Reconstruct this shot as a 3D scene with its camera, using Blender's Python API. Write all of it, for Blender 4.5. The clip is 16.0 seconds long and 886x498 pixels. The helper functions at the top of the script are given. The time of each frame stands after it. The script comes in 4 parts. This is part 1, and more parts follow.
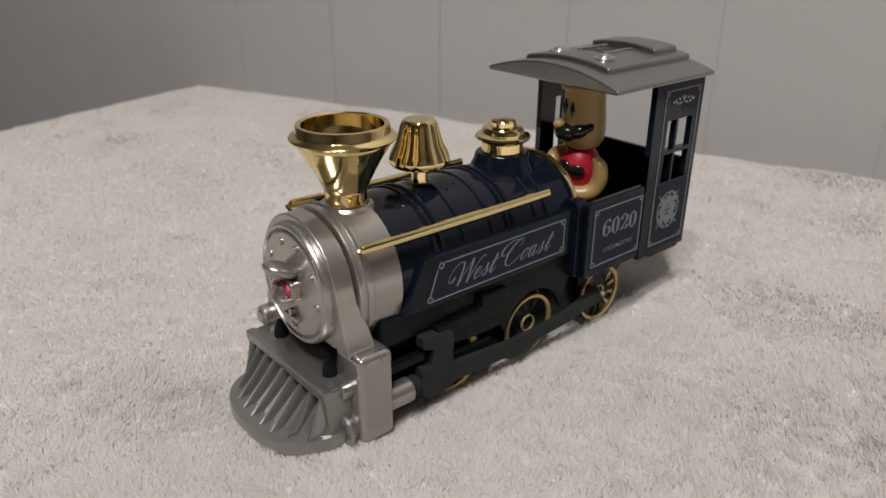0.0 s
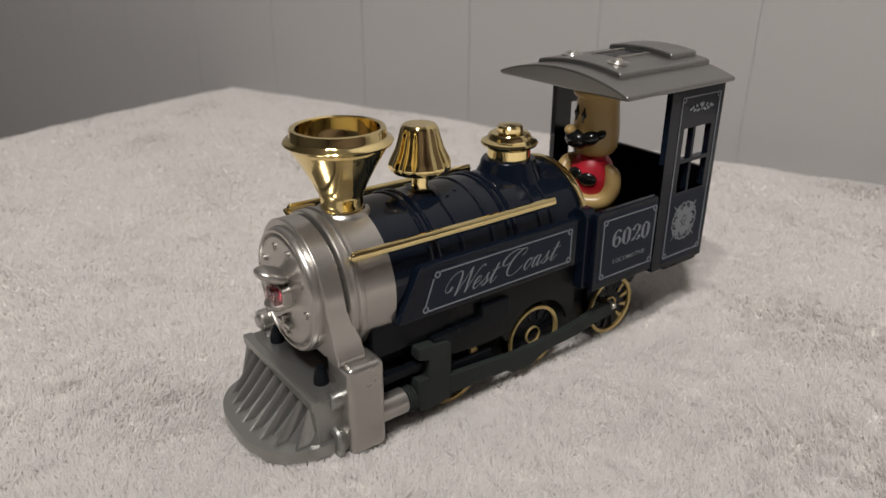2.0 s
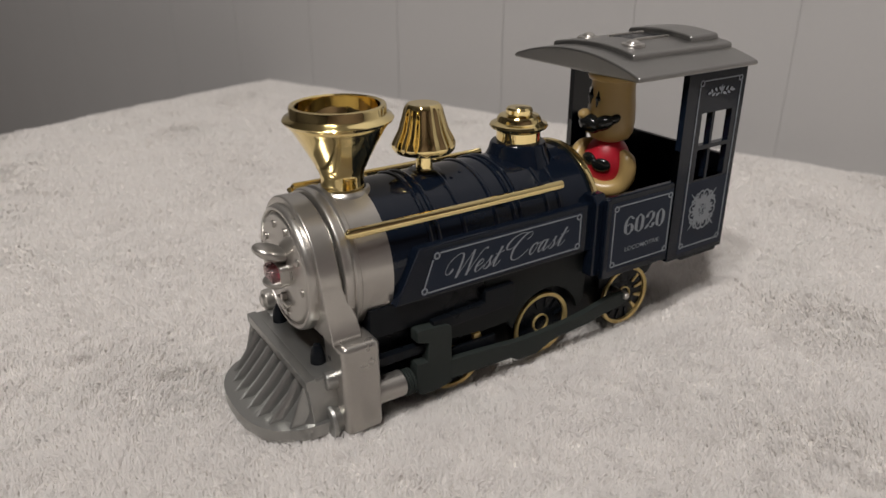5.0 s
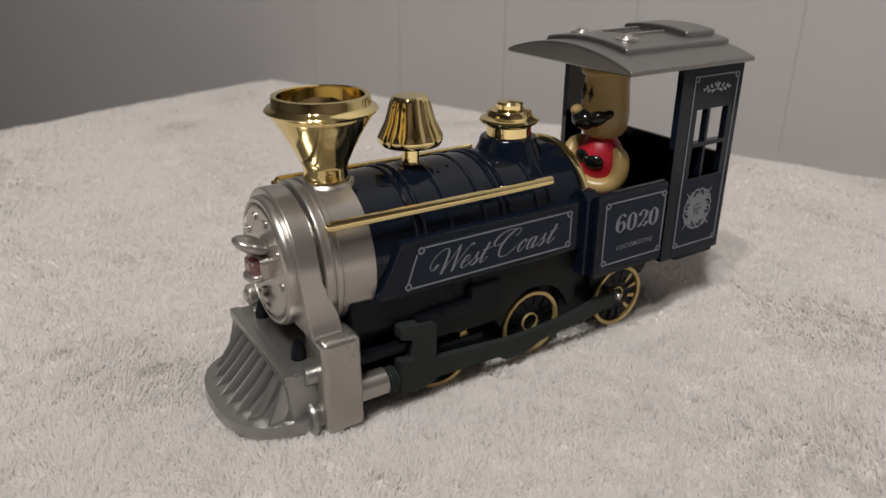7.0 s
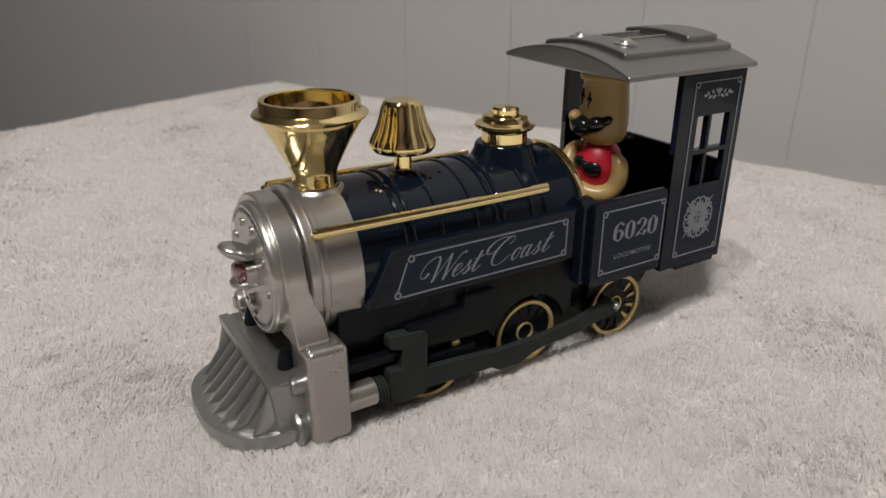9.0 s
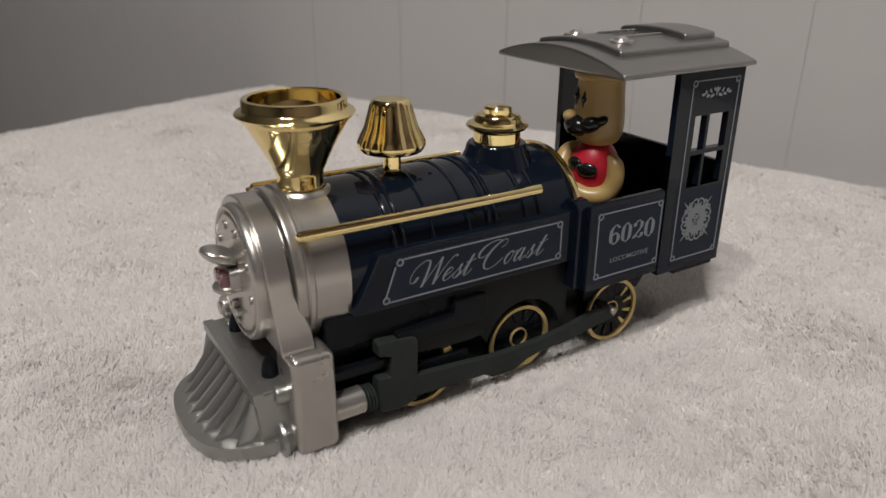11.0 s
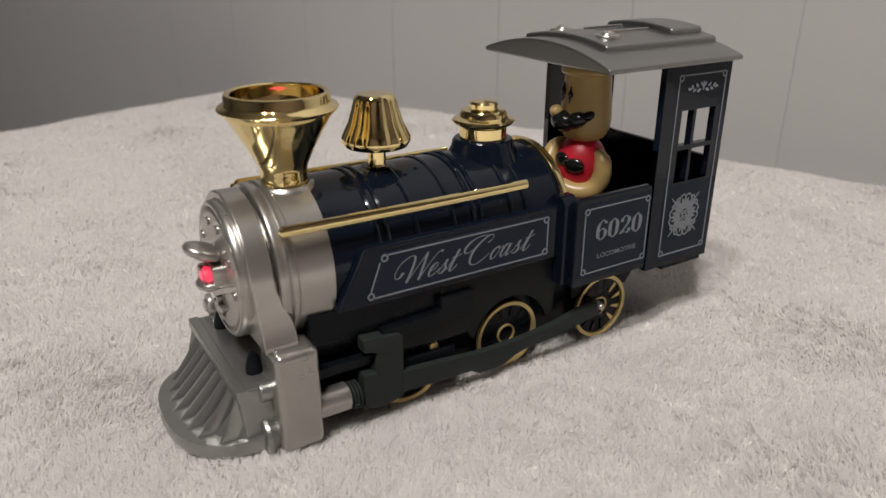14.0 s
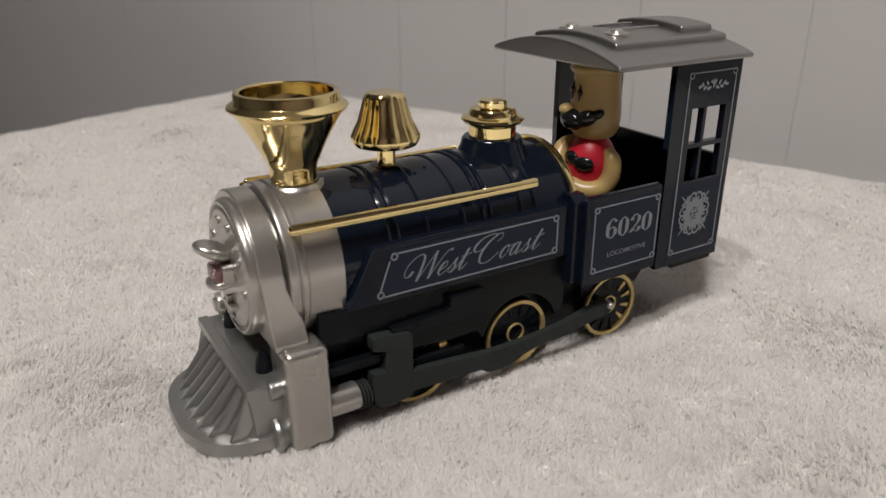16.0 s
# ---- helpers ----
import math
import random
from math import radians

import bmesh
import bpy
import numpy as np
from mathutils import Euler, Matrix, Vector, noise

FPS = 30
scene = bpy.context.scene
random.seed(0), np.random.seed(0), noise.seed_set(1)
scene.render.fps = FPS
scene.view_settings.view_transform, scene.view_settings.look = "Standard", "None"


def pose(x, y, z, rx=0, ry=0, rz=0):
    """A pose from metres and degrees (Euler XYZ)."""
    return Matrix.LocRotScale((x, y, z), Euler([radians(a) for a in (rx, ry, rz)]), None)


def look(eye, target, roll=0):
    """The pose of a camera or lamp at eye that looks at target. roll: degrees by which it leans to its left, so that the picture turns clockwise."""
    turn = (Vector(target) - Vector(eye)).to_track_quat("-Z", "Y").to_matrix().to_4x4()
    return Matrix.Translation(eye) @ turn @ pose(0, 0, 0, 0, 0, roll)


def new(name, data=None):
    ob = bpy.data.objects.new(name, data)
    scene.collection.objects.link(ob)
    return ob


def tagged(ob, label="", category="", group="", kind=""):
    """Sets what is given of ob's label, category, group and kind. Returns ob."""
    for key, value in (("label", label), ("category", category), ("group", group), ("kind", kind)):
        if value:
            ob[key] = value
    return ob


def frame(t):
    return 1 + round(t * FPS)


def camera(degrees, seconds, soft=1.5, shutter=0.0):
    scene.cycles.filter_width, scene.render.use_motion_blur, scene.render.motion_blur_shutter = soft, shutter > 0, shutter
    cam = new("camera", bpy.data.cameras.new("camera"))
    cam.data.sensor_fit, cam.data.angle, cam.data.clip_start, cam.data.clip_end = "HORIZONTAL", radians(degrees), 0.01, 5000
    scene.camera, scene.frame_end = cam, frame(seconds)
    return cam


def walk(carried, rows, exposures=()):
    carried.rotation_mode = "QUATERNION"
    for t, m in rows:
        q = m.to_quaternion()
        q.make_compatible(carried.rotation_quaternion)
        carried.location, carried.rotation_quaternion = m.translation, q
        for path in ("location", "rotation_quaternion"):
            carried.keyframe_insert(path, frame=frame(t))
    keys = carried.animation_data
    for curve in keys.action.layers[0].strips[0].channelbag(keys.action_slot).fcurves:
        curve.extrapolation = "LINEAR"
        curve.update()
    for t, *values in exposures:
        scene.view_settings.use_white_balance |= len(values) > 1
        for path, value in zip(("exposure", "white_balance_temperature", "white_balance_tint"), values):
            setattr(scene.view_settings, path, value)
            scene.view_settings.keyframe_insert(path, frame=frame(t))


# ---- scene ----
cam = camera(62.10, 16.0)
PATH = [
    (0, (-0.12939, -0.18402, 0.14579), (0.04788, 0.02462, 0.02314), 0.28),
    (0.5, (-0.12788, -0.18624, 0.14572), (0.04530, 0.02640, 0.02409), -0.08),
    (1, (-0.12480, -0.18901, 0.14606), (0.04468, 0.02648, 0.02424), -0.27),
    (1.5, (-0.12101, -0.18830, 0.14557), (0.04585, 0.02952, 0.02428), -0.09),
    (2, (-0.11474, -0.18747, 0.14458), (0.04994, 0.03198, 0.02324), 0.09),
    (2.5, (-0.11419, -0.18927, 0.14299), (0.04865, 0.03080, 0.02031), 0.50),
    (3, (-0.11341, -0.19018, 0.14113), (0.04706, 0.03146, 0.01815), 0.93),
    (3.5, (-0.11094, -0.19336, 0.14075), (0.04608, 0.03064, 0.01759), 0.37),
    (6, (-0.09965, -0.19475, 0.13561), (0.04788, 0.03721, 0.01547), -0.05),
    (6.5, (-0.09817, -0.19437, 0.13455), (0.04904, 0.03796, 0.01475), -0.01),
    (7, (-0.09569, -0.19545, 0.13309), (0.05202, 0.03681, 0.01378), 0.11),
    (7.5, (-0.09614, -0.19321, 0.13285), (0.05106, 0.03914, 0.01308), 0.18),
    (8, (-0.09215, -0.19370, 0.13349), (0.05381, 0.03936, 0.01357), 0.10),
    (8.5, (-0.08963, -0.19450, 0.13313), (0.05472, 0.03997, 0.01403), 0.32),
    (11, (-0.08280, -0.19027, 0.12958), (0.06241, 0.04498, 0.01308), 0.21),
    (11.5, (-0.08138, -0.19016, 0.12853), (0.06285, 0.04555, 0.01174), 0.05),
    (12, (-0.08020, -0.19085, 0.12931), (0.06391, 0.04518, 0.01302), -0.12),
    (12.5, (-0.08029, -0.19103, 0.12845), (0.06474, 0.04459, 0.01247), 0.06),
    (13, (-0.07971, -0.19216, 0.12799), (0.06555, 0.04318, 0.01175), -0.06),
    (13.5, (-0.08042, -0.19124, 0.12763), (0.06583, 0.04390, 0.01222), 0.22),
    (14, (-0.07975, -0.19191, 0.12761), (0.06658, 0.04292, 0.01167), 0.04),
    (14.5, (-0.07969, -0.19190, 0.12781), (0.06535, 0.04369, 0.01180), -0.11),
    (15, (-0.08078, -0.19083, 0.12678), (0.06408, 0.04505, 0.01114), -0.08),
    (15.5, (-0.07978, -0.19107, 0.12701), (0.06460, 0.04495, 0.01105), -0.32),
    (16, (-0.08052, -0.19109, 0.12699), (0.06377, 0.04504, 0.01113), -0.21),
]
cam.data.dof.use_dof, cam.data.dof.focus_distance, cam.data.dof.aperture_fstop = True, 0.240, 16.0
walk(cam, [(t, look(eye, target, roll)) for t, eye, target, roll in PATH], exposures=((0.0, -0.20), (11.2, -0.20), (12.0, -0.10), (16.0, -0.10)))

# ---- light ----
LAMP = (-0.63, -0.52, 1.60)
world = bpy.data.worlds.new("room_air")
world.use_nodes = True
world.node_tree.nodes["Background"].inputs[0].default_value = (0.9, 0.95, 1.0, 1)
world.node_tree.nodes["Background"].inputs[1].default_value = 0.02
scene.world = world
lamp_data = bpy.data.lights.new("ceiling_bulb", "AREA")
lamp_data.shape, lamp_data.size, lamp_data.energy, lamp_data.color = "DISK", 0.11, 10.6, (1.0, 0.955, 0.925)
for turn in (20, 140, 260):
    lamp = new("ceiling_bulb", lamp_data)
    lamp.matrix_world = look((LAMP[0] + 0.19 * math.cos(radians(turn)), LAMP[1] + 0.19 * math.sin(radians(turn)), LAMP[2]), (0.05, 0.0, 0.0))

# ---- small tools (the toy is drawn in centimetres) ----
CM = 0.01


def V(x, y, z):
    return (x * CM, y * CM, z * CM)


def finish(bm, bevel=0.0, segments=2, angle=40):
    """Rounds the sharp edges and shades smooth between them."""
    bmesh.ops.remove_doubles(bm, verts=bm.verts, dist=1e-6)
    bmesh.ops.recalc_face_normals(bm, faces=bm.faces)
    if bevel:
        edges = [e for e in bm.edges if len(e.link_faces) == 2 and e.calc_face_angle(0) > radians(30)]
        bmesh.ops.bevel(bm, geom=edges, offset=bevel * CM, segments=segments, profile=0.5, affect="EDGES", clamp_overlap=True)
    for face in bm.faces:
        face.smooth = True
    for e in bm.edges:
        if len(e.link_faces) == 2 and e.calc_face_angle(0) > radians(angle):
            e.smooth = False
    return bm


def part(name, bm, material, parent=None, label="", pose_m=None, weigh=True):
    mesh = bpy.data.meshes.new(name)
    bm.to_mesh(mesh)
    bm.free()
    for m in material if isinstance(material, (list, tuple)) else [material]:
        mesh.materials.append(m)
    ob = new(name, mesh)
    if weigh and name not in ("spoke", "slat", "panel"):
        ob.modifiers.new("even_normals", "WEIGHTED_NORMAL").keep_sharp = True
    if parent:
        ob.parent = parent
    if pose_m is not None:
        ob.matrix_basis = pose_m
    if label:
        tagged(ob, label)
    return ob


def again(ob, pose_m, parent=None):
    """Another object on the same mesh, under the same thing."""
    o = new(ob.name.split(".")[0], ob.data)
    if ob.modifiers:
        o.modifiers.new("even_normals", "WEIGHTED_NORMAL").keep_sharp = True
    o.parent = parent or ob.parent
    o.matrix_basis = pose_m
    if "label" in ob:
        o["label"] = ob["label"]
    return o


def box(bm, x0, x1, y0, y1, z0, z1):
    v = [bm.verts.new(V(x, y, z)) for x in (x0, x1) for y in (y0, y1) for z in (z0, z1)]
    for a in ((0, 1, 3, 2), (4, 6, 7, 5), (0, 4, 5, 1), (2, 3, 7, 6), (0, 2, 6, 4), (1, 5, 7, 3)):
        bm.faces.new([v[i] for i in a])
    return bm


def solid_box(x0, x1, y0, y1, z0, z1, bevel=0.06, segments=2):
    return finish(box(bmesh.new(), x0, x1, y0, y1, z0, z1), bevel, segments)


def prism(bm, points, axis, a, b):
    """A polygon drawn in the two other axes (in x, y, z order), drawn out from a to b along axis."""
    def at(u, v, w):
        return V(*((w, u, v) if axis == "x" else (u, w, v) if axis == "y" else (u, v, w)))
    lo = [bm.verts.new(at(u, v, a)) for u, v in points]
    hi = [bm.verts.new(at(u, v, b)) for u, v in points]
    n = len(points)
    for i in range(n):
        bm.faces.new((lo[i], lo[(i + 1) % n], hi[(i + 1) % n], hi[i]))
    bm.faces.new(lo[::-1]), bm.faces.new(hi)
    return bm


def lathe(bm, profile, at=(0, 0, 0), axis="z", segments=48, closed=False):
    """Turns a profile of (radius, height) round an axis through at."""
    rings = []
    for r, h in profile:
        ring = []
        if r < 1e-4:
            ring = [None]
        for i in range(segments if r >= 1e-4 else 1):
            a = 2 * math.pi * i / segments
            u, v = r * math.cos(a), r * math.sin(a)
            p = (u, v, h) if axis == "z" else (h, u, v) if axis == "x" else (u, h, v)
            co = V(p[0] + at[0], p[1] + at[1], p[2] + at[2])
            if r < 1e-4:
                ring = [bm.verts.new(co)]
            else:
                ring.append(bm.verts.new(co))
        rings.append(ring)
    pairs = list(zip(rings, rings[1:]))
    if closed:
        pairs.append((rings[-1], rings[0]))
    for lo, hi in pairs:
        for i in range(segments):
            j = (i + 1) % segments
            if len(lo) == 1 and len(hi) == 1:
                continue
            if len(lo) == 1:
                bm.faces.new((lo[0], hi[j], hi[i]))
            elif len(hi) == 1:
                bm.faces.new((lo[i], lo[j], hi[0]))
            else:
                bm.faces.new((lo[i], lo[j], hi[j], hi[i]))
    return bm


def tube(bm, points, radius, segments=10, squash=1.0):
    """A round bar along points, capped."""
    pts = [Vector(p) for p in points]
    rings = []
    for k, p in enumerate(pts):
        d = (pts[min(k + 1, len(pts) - 1)] - pts[max(k - 1, 0)]).normalized()
        side = d.cross(Vector((0, 0, 1)))
        side = side.normalized() if side.length > 0.01 else Vector((1, 0, 0))
        up = side.cross(d)
        r = radius[k] if isinstance(radius, (list, tuple)) else radius
        rings.append([bm.verts.new(V(*(p + side * r * math.cos(2 * math.pi * i / segments) + up * r * squash * math.sin(2 * math.pi * i / segments)))) for i in range(segments)])
    for lo, hi in zip(rings, rings[1:]):
        for i in range(segments):
            j = (i + 1) % segments
            bm.faces.new((lo[i], lo[j], hi[j], hi[i]))
    bm.faces.new(rings[0][::-1]), bm.faces.new(rings[-1])
    return bm


def ellipsoid(bm, at, size, segments=24, rings=14, material=0, turn=None):
    m = Matrix.Translation(V(*at)) @ (turn or Matrix.Identity(4)) @ Matrix.Diagonal((size[0] * CM, size[1] * CM, size[2] * CM, 1))
    made = bmesh.ops.create_uvsphere(bm, u_segments=segments, v_segments=rings, radius=1.0, matrix=m)
    for v in made["verts"]:
        for face in v.link_faces:
            face.material_index = material
    return bm


# ---- materials ----
def paint(name, color, rough=0.5, metal=0.0, grain=0.0, scale=900.0, bump=0.0, bump_scale=1500.0, coat=0.0, spread=0.0, spread_scale=60.0, emit=0.0):
    """A surface with variation at two scales: grain (fine) and spread (broad), in colour and roughness, and a fine relief."""
    m = bpy.data.materials.new(name)
    m.use_nodes = True
    nt = m.node_tree
    b = nt.nodes["Principled BSDF"]
    b.inputs["Base Color"].default_value = (*color, 1)
    b.inputs["Roughness"].default_value, b.inputs["Metallic"].default_value = rough, metal
    b.inputs["Coat Weight"].default_value, b.inputs["Coat Roughness"].default_value = coat, 0.08
    tc = nt.nodes.new("ShaderNodeTexCoord")
    def cloud(s, detail=3.0):
        n = nt.nodes.new("ShaderNodeTexNoise")
        n.inputs["Scale"].default_value, n.inputs["Detail"].default_value = s, detail
        nt.links.new(tc.outputs["Object"], n.inputs["Vector"])
        return n
    if grain or spread:
        fine, broad = cloud(scale), cloud(spread_scale)
        a = nt.nodes.new("ShaderNodeMath"); a.operation = "MULTIPLY_ADD"
        nt.links.new(fine.outputs["Fac"], a.inputs[0]); a.inputs[1].default_value = 2 * grain; a.inputs[2].default_value = 1 - grain - spread
        c = nt.nodes.new("ShaderNodeMath"); c.operation = "MULTIPLY_ADD"
        nt.links.new(broad.outputs["Fac"], c.inputs[0]); c.inputs[1].default_value = 2 * spread; nt.links.new(a.outputs[0], c.inputs[2])
        mul = nt.nodes.new("ShaderNodeVectorMath"); mul.operation = "SCALE"
        mul.inputs[0].default_value = color; nt.links.new(c.outputs[0], mul.inputs["Scale"])
        nt.links.new(mul.outputs[0], b.inputs["Base Color"])
        r = nt.nodes.new("ShaderNodeMath"); r.operation = "MULTIPLY_ADD"
        nt.links.new(broad.outputs["Fac"], r.inputs[0]); r.inputs[1].default_value = 0.3 * rough; r.inputs[2].default_value = 0.85 * rough
        nt.links.new(r.outputs[0], b.inputs["Roughness"])
    if bump:
        n, bp = cloud(bump_scale, 4.0), nt.nodes.new("ShaderNodeBump")
        bp.inputs["Strength"].default_value, bp.inputs["Distance"].default_value = bump, 0.0005
        nt.links.new(n.outputs["Fac"], bp.inputs["Height"]); nt.links.new(bp.outputs[0], b.inputs["Normal"])
    if emit:
        b.inputs["Emission Color"].default_value, b.inputs["Emission Strength"].default_value = (*color, 1), emit
    return m


SILVER = paint("silver_paint", (0.47, 0.45, 0.42), 0.29, 0.85, 0.06, 2500, 0.05, 3000, spread=0.06, spread_scale=90)
SILVER_DULL = paint("silver_plastic", (0.37, 0.37, 0.355), 0.30, 0.85, 0.06, 2500, 0.06, 2500, spread=0.06)
ROOF = paint("roof_silver_paint", (0.29, 0.285, 0.275), 0.32, 0.92, 0.06, 2500, 0.05, 3000, spread=0.06, spread_scale=90)
GOLD = paint("gold_chrome", (0.94, 0.76, 0.37), 0.07, 1.0, 0.02, 800, 0.22, 160, spread=0.04, spread_scale=150)
GOLD_PAINT = paint("gold_paint", (0.66, 0.50, 0.21), 0.35, 0.6, 0.05, 1500)
NAVY = paint("navy_gloss", (0.0045, 0.0075, 0.0145), 0.09, 0.0, 0.05, 900, 0.04, 500, coat=0.0, spread=0.08)
PANEL = paint("navy_panel", (0.012, 0.0175, 0.031), 0.5, 0.0, 0.06, 900, 0.05, 900, spread=0.08)
BLACK = paint("black_plastic", (0.004, 0.0052, 0.0072), 0.28, 0.0, 0.08, 900, 0.05, 900, spread=0.08)
GREY = paint("dark_grey_plastic", (0.022, 0.027, 0.025), 0.45, 0.0, 0.08, 1200, 0.08, 1500, spread=0.1)
SKIRT = paint("black_skirt_plastic", (0.0065, 0.0085, 0.0085), 0.40, 0.0, 0.08, 900, 0.05, 900, spread=0.08)
DECAL = paint("silver_print", (0.22, 0.24, 0.265), 0.5, 0.0, 0.12, 1800)
SKIN = paint("cream_plastic", (0.44, 0.305, 0.12), 0.32, 0.0, 0.03, 800, spread=0.06, spread_scale=80)
RED = paint("red_plastic", (0.50, 0.012, 0.03), 0.4, 0.0, 0.03, 900, spread=0.05)
INK = paint("black_gloss_paint", (0.008, 0.009, 0.009), 0.15, 0.0, 0.03, 900)
LENS = paint("clear_lamp_lens", (0.80, 0.60, 0.60), 0.12, 0.0)
LENS.node_tree.nodes["Principled BSDF"].inputs["Transmission Weight"].default_value = 0.9
LENS.node_tree.nodes["Principled BSDF"].inputs["IOR"].default_value = 1.25
BORE = paint("lamp_bore_plastic", (0.045, 0.022, 0.024), 0.4, 0.0, 0.05, 900)
BULB = paint("red_bulb", (1.0, 0.05, 0.14), 0.3, 0.0, emit=1.4)
TOWEL = paint("towel_cotton", (0.72, 0.69, 0.65), 0.95, 0.0, 0.05, 700, spread=0.10, spread_scale=22)
PILE = paint("towel_pile", (0.80, 0.77, 0.73), 0.95, 0.0, 0.0, 700)
nodes, links = PILE.node_tree.nodes, PILE.node_tree.links
geo, tone = nodes.new("ShaderNodeNewGeometry"), nodes.new("ShaderNodeMixRGB")
tone.inputs[1].default_value, tone.inputs[2].default_value = (0.83, 0.805, 0.785, 1), (0.88, 0.86, 0.84, 1)
links.new(geo.outputs["Random Per Island"], tone.inputs[0])
place, cloud, ramp, stain = nodes.new("ShaderNodeTexCoord"), nodes.new("ShaderNodeTexNoise"), nodes.new("ShaderNodeValToRGB"), nodes.new("ShaderNodeMixRGB")
cloud.inputs["Scale"].default_value, cloud.inputs["Detail"].default_value = 16.0, 4.0
ramp.color_ramp.elements[0].position, ramp.color_ramp.elements[1].position = 0.54, 0.75
stain.blend_type = "MULTIPLY"
stain.inputs[2].default_value = (0.965, 0.972, 0.97, 1)
links.new(place.outputs["Object"], cloud.inputs["Vector"]), links.new(cloud.outputs["Fac"], ramp.inputs[0]), links.new(ramp.outputs[0], stain.inputs[0])
links.new(tone.outputs[0], stain.inputs[1])
links.new(stain.outputs[0], nodes["Principled BSDF"].inputs["Base Color"])
nodes["Principled BSDF"].inputs["Specular IOR Level"].default_value = 0.2
through_light, both = nodes.new("ShaderNodeBsdfTranslucent"), nodes.new("ShaderNodeMixShader")
links.new(stain.outputs[0], through_light.inputs[0])
both.inputs[0].default_value = 0.58
# soft fibres: their sheen follows the nap's lie more than each blade's own face
soft, lie_up, unit = nodes.new("ShaderNodeVectorMath"), nodes.new("ShaderNodeVectorMath"), nodes.new("ShaderNodeVectorMath")
soft.operation, lie_up.operation, unit.operation = "SCALE", "ADD", "NORMALIZE"
soft.inputs["Scale"].default_value, lie_up.inputs[1].default_value = 0.7, (0.0, 0.0, 0.5)
links.new(geo.outputs["Normal"], soft.inputs[0]), links.new(soft.outputs[0], lie_up.inputs[0]), links.new(lie_up.outputs[0], unit.inputs[0])
links.new(unit.outputs[0], nodes["Principled BSDF"].inputs["Normal"])
links.new(nodes["Principled BSDF"].outputs[0], both.inputs[1]), links.new(through_light.outputs[0], both.inputs[2])
links.new(both.outputs[0], nodes["Material Output"].inputs[0])
NAVY.node_tree.nodes["Principled BSDF"].inputs["Specular IOR Level"].default_value = 0.30
for quiet in (PANEL, BLACK, GREY, SKIRT):
    quiet.node_tree.nodes["Principled BSDF"].inputs["Specular IOR Level"].default_value = 0.2
WALL = paint("wall_panel_paint", (0.46, 0.45, 0.445), 0.55, 0.0, 0.02, 300, 0.1, 250, spread=0.04, spread_scale=5)
GROOVE = paint("wall_groove_paint", (0.44, 0.43, 0.425), 0.7, 0.0, 0.03, 300)
# pinker, lighter colour for the unseen south wall, added for rose reflections in gold
ROSE = paint("rose_bounce_paint", (0.37, 0.30, 0.295), 0.85, 0.0, 0.03, 60, 0.1, 100, spread=0.05, spread_scale=2)
# unseen ceiling, lightened so the gold reflects brighter
CEILING = paint("ceiling_white_paint", (0.42, 0.41, 0.39), 0.9, 0.0, 0.03, 60, 0.1, 100, spread=0.04, spread_scale=2)
# unseen walls, kept dark to hold the bounced fill down
PLASTER = paint("room_plaster", (0.20, 0.19, 0.185), 0.9, 0.0, 0.03, 60, 0.1, 100, spread=0.05, spread_scale=2)
FLOORING = paint("floor_carpet", (0.20, 0.16, 0.12), 0.95, 0.0, 0.1, 300, 0.3, 400, spread=0.1, spread_scale=6)
WOOD = paint("table_wood", (0.22, 0.13, 0.07), 0.5, 0.0, 0.1, 80, 0.1, 200, spread=0.1, spread_scale=10)

# ---- the room ----
# The panelled wall stands along the table's far long side.
WALL_FOOT, WALL_WAY = Vector((37.0, 10.0)), Vector((-0.359, 0.933))
WALL_OUT = Vector((WALL_WAY.y, -WALL_WAY.x))
WALL_TURN = math.degrees(math.atan2(WALL_WAY.y, WALL_WAY.x))
GROOVE_STEP = 11.4


def wall_pose(s, off, z):
    p = WALL_FOOT + WALL_WAY * s + WALL_OUT * off
    return pose(p.x * CM, p.y * CM, z * CM, 0, 0, WALL_TURN)


wall = part("wall_north", solid_box(-150, 210, -10, -0.09, -75, 165, 0), GROOVE, None, "", wall_pose(0, 0, 0))
tagged(wall, "off-white painted panelled wall with vertical grooves", kind="structure")
board_mesh = None
for k in range(-13, 20):
    at_pose = pose(GROOVE_STEP * (k + 0.5) * CM, 0, 0)
    if board_mesh is None:
        half = GROOVE_STEP / 2 - 0.03
        board_mesh = part("panel", solid_box(-half, half, -0.086, 0.0, -75, 165, 0), WALL, wall, "", at_pose)
    else:
        again(board_mesh, at_pose)

floor = part("floor", solid_box(-230, 130, -200, 230, -80, -75, 0), FLOORING)
tagged(floor, "dim brown carpet floor of the room", kind="structure")
# ceiling and walls below stay out of view, added to bounce light
ceiling = part("ceiling", solid_box(-230, 130, -200, 230, 165, 170, 0), CEILING)
tagged(ceiling, "unseen room ceiling, added for bounce light and reflections", kind="structure")
for name, b in (("wall_south", (-230, 130, -205, -200)), ("wall_west", (-235, -230, -205, 235)), ("wall_east", (130, 135, -205, 235)), ("wall_back", (-230, 130, 230, 235))):
    w = part(name, solid_box(b[0], b[1], b[2], b[3], -75, 165, 0), ROSE if name == "wall_south" else PLASTER)
    tagged(w, "unseen room wall, added for bounce light and reflections", kind="structure")

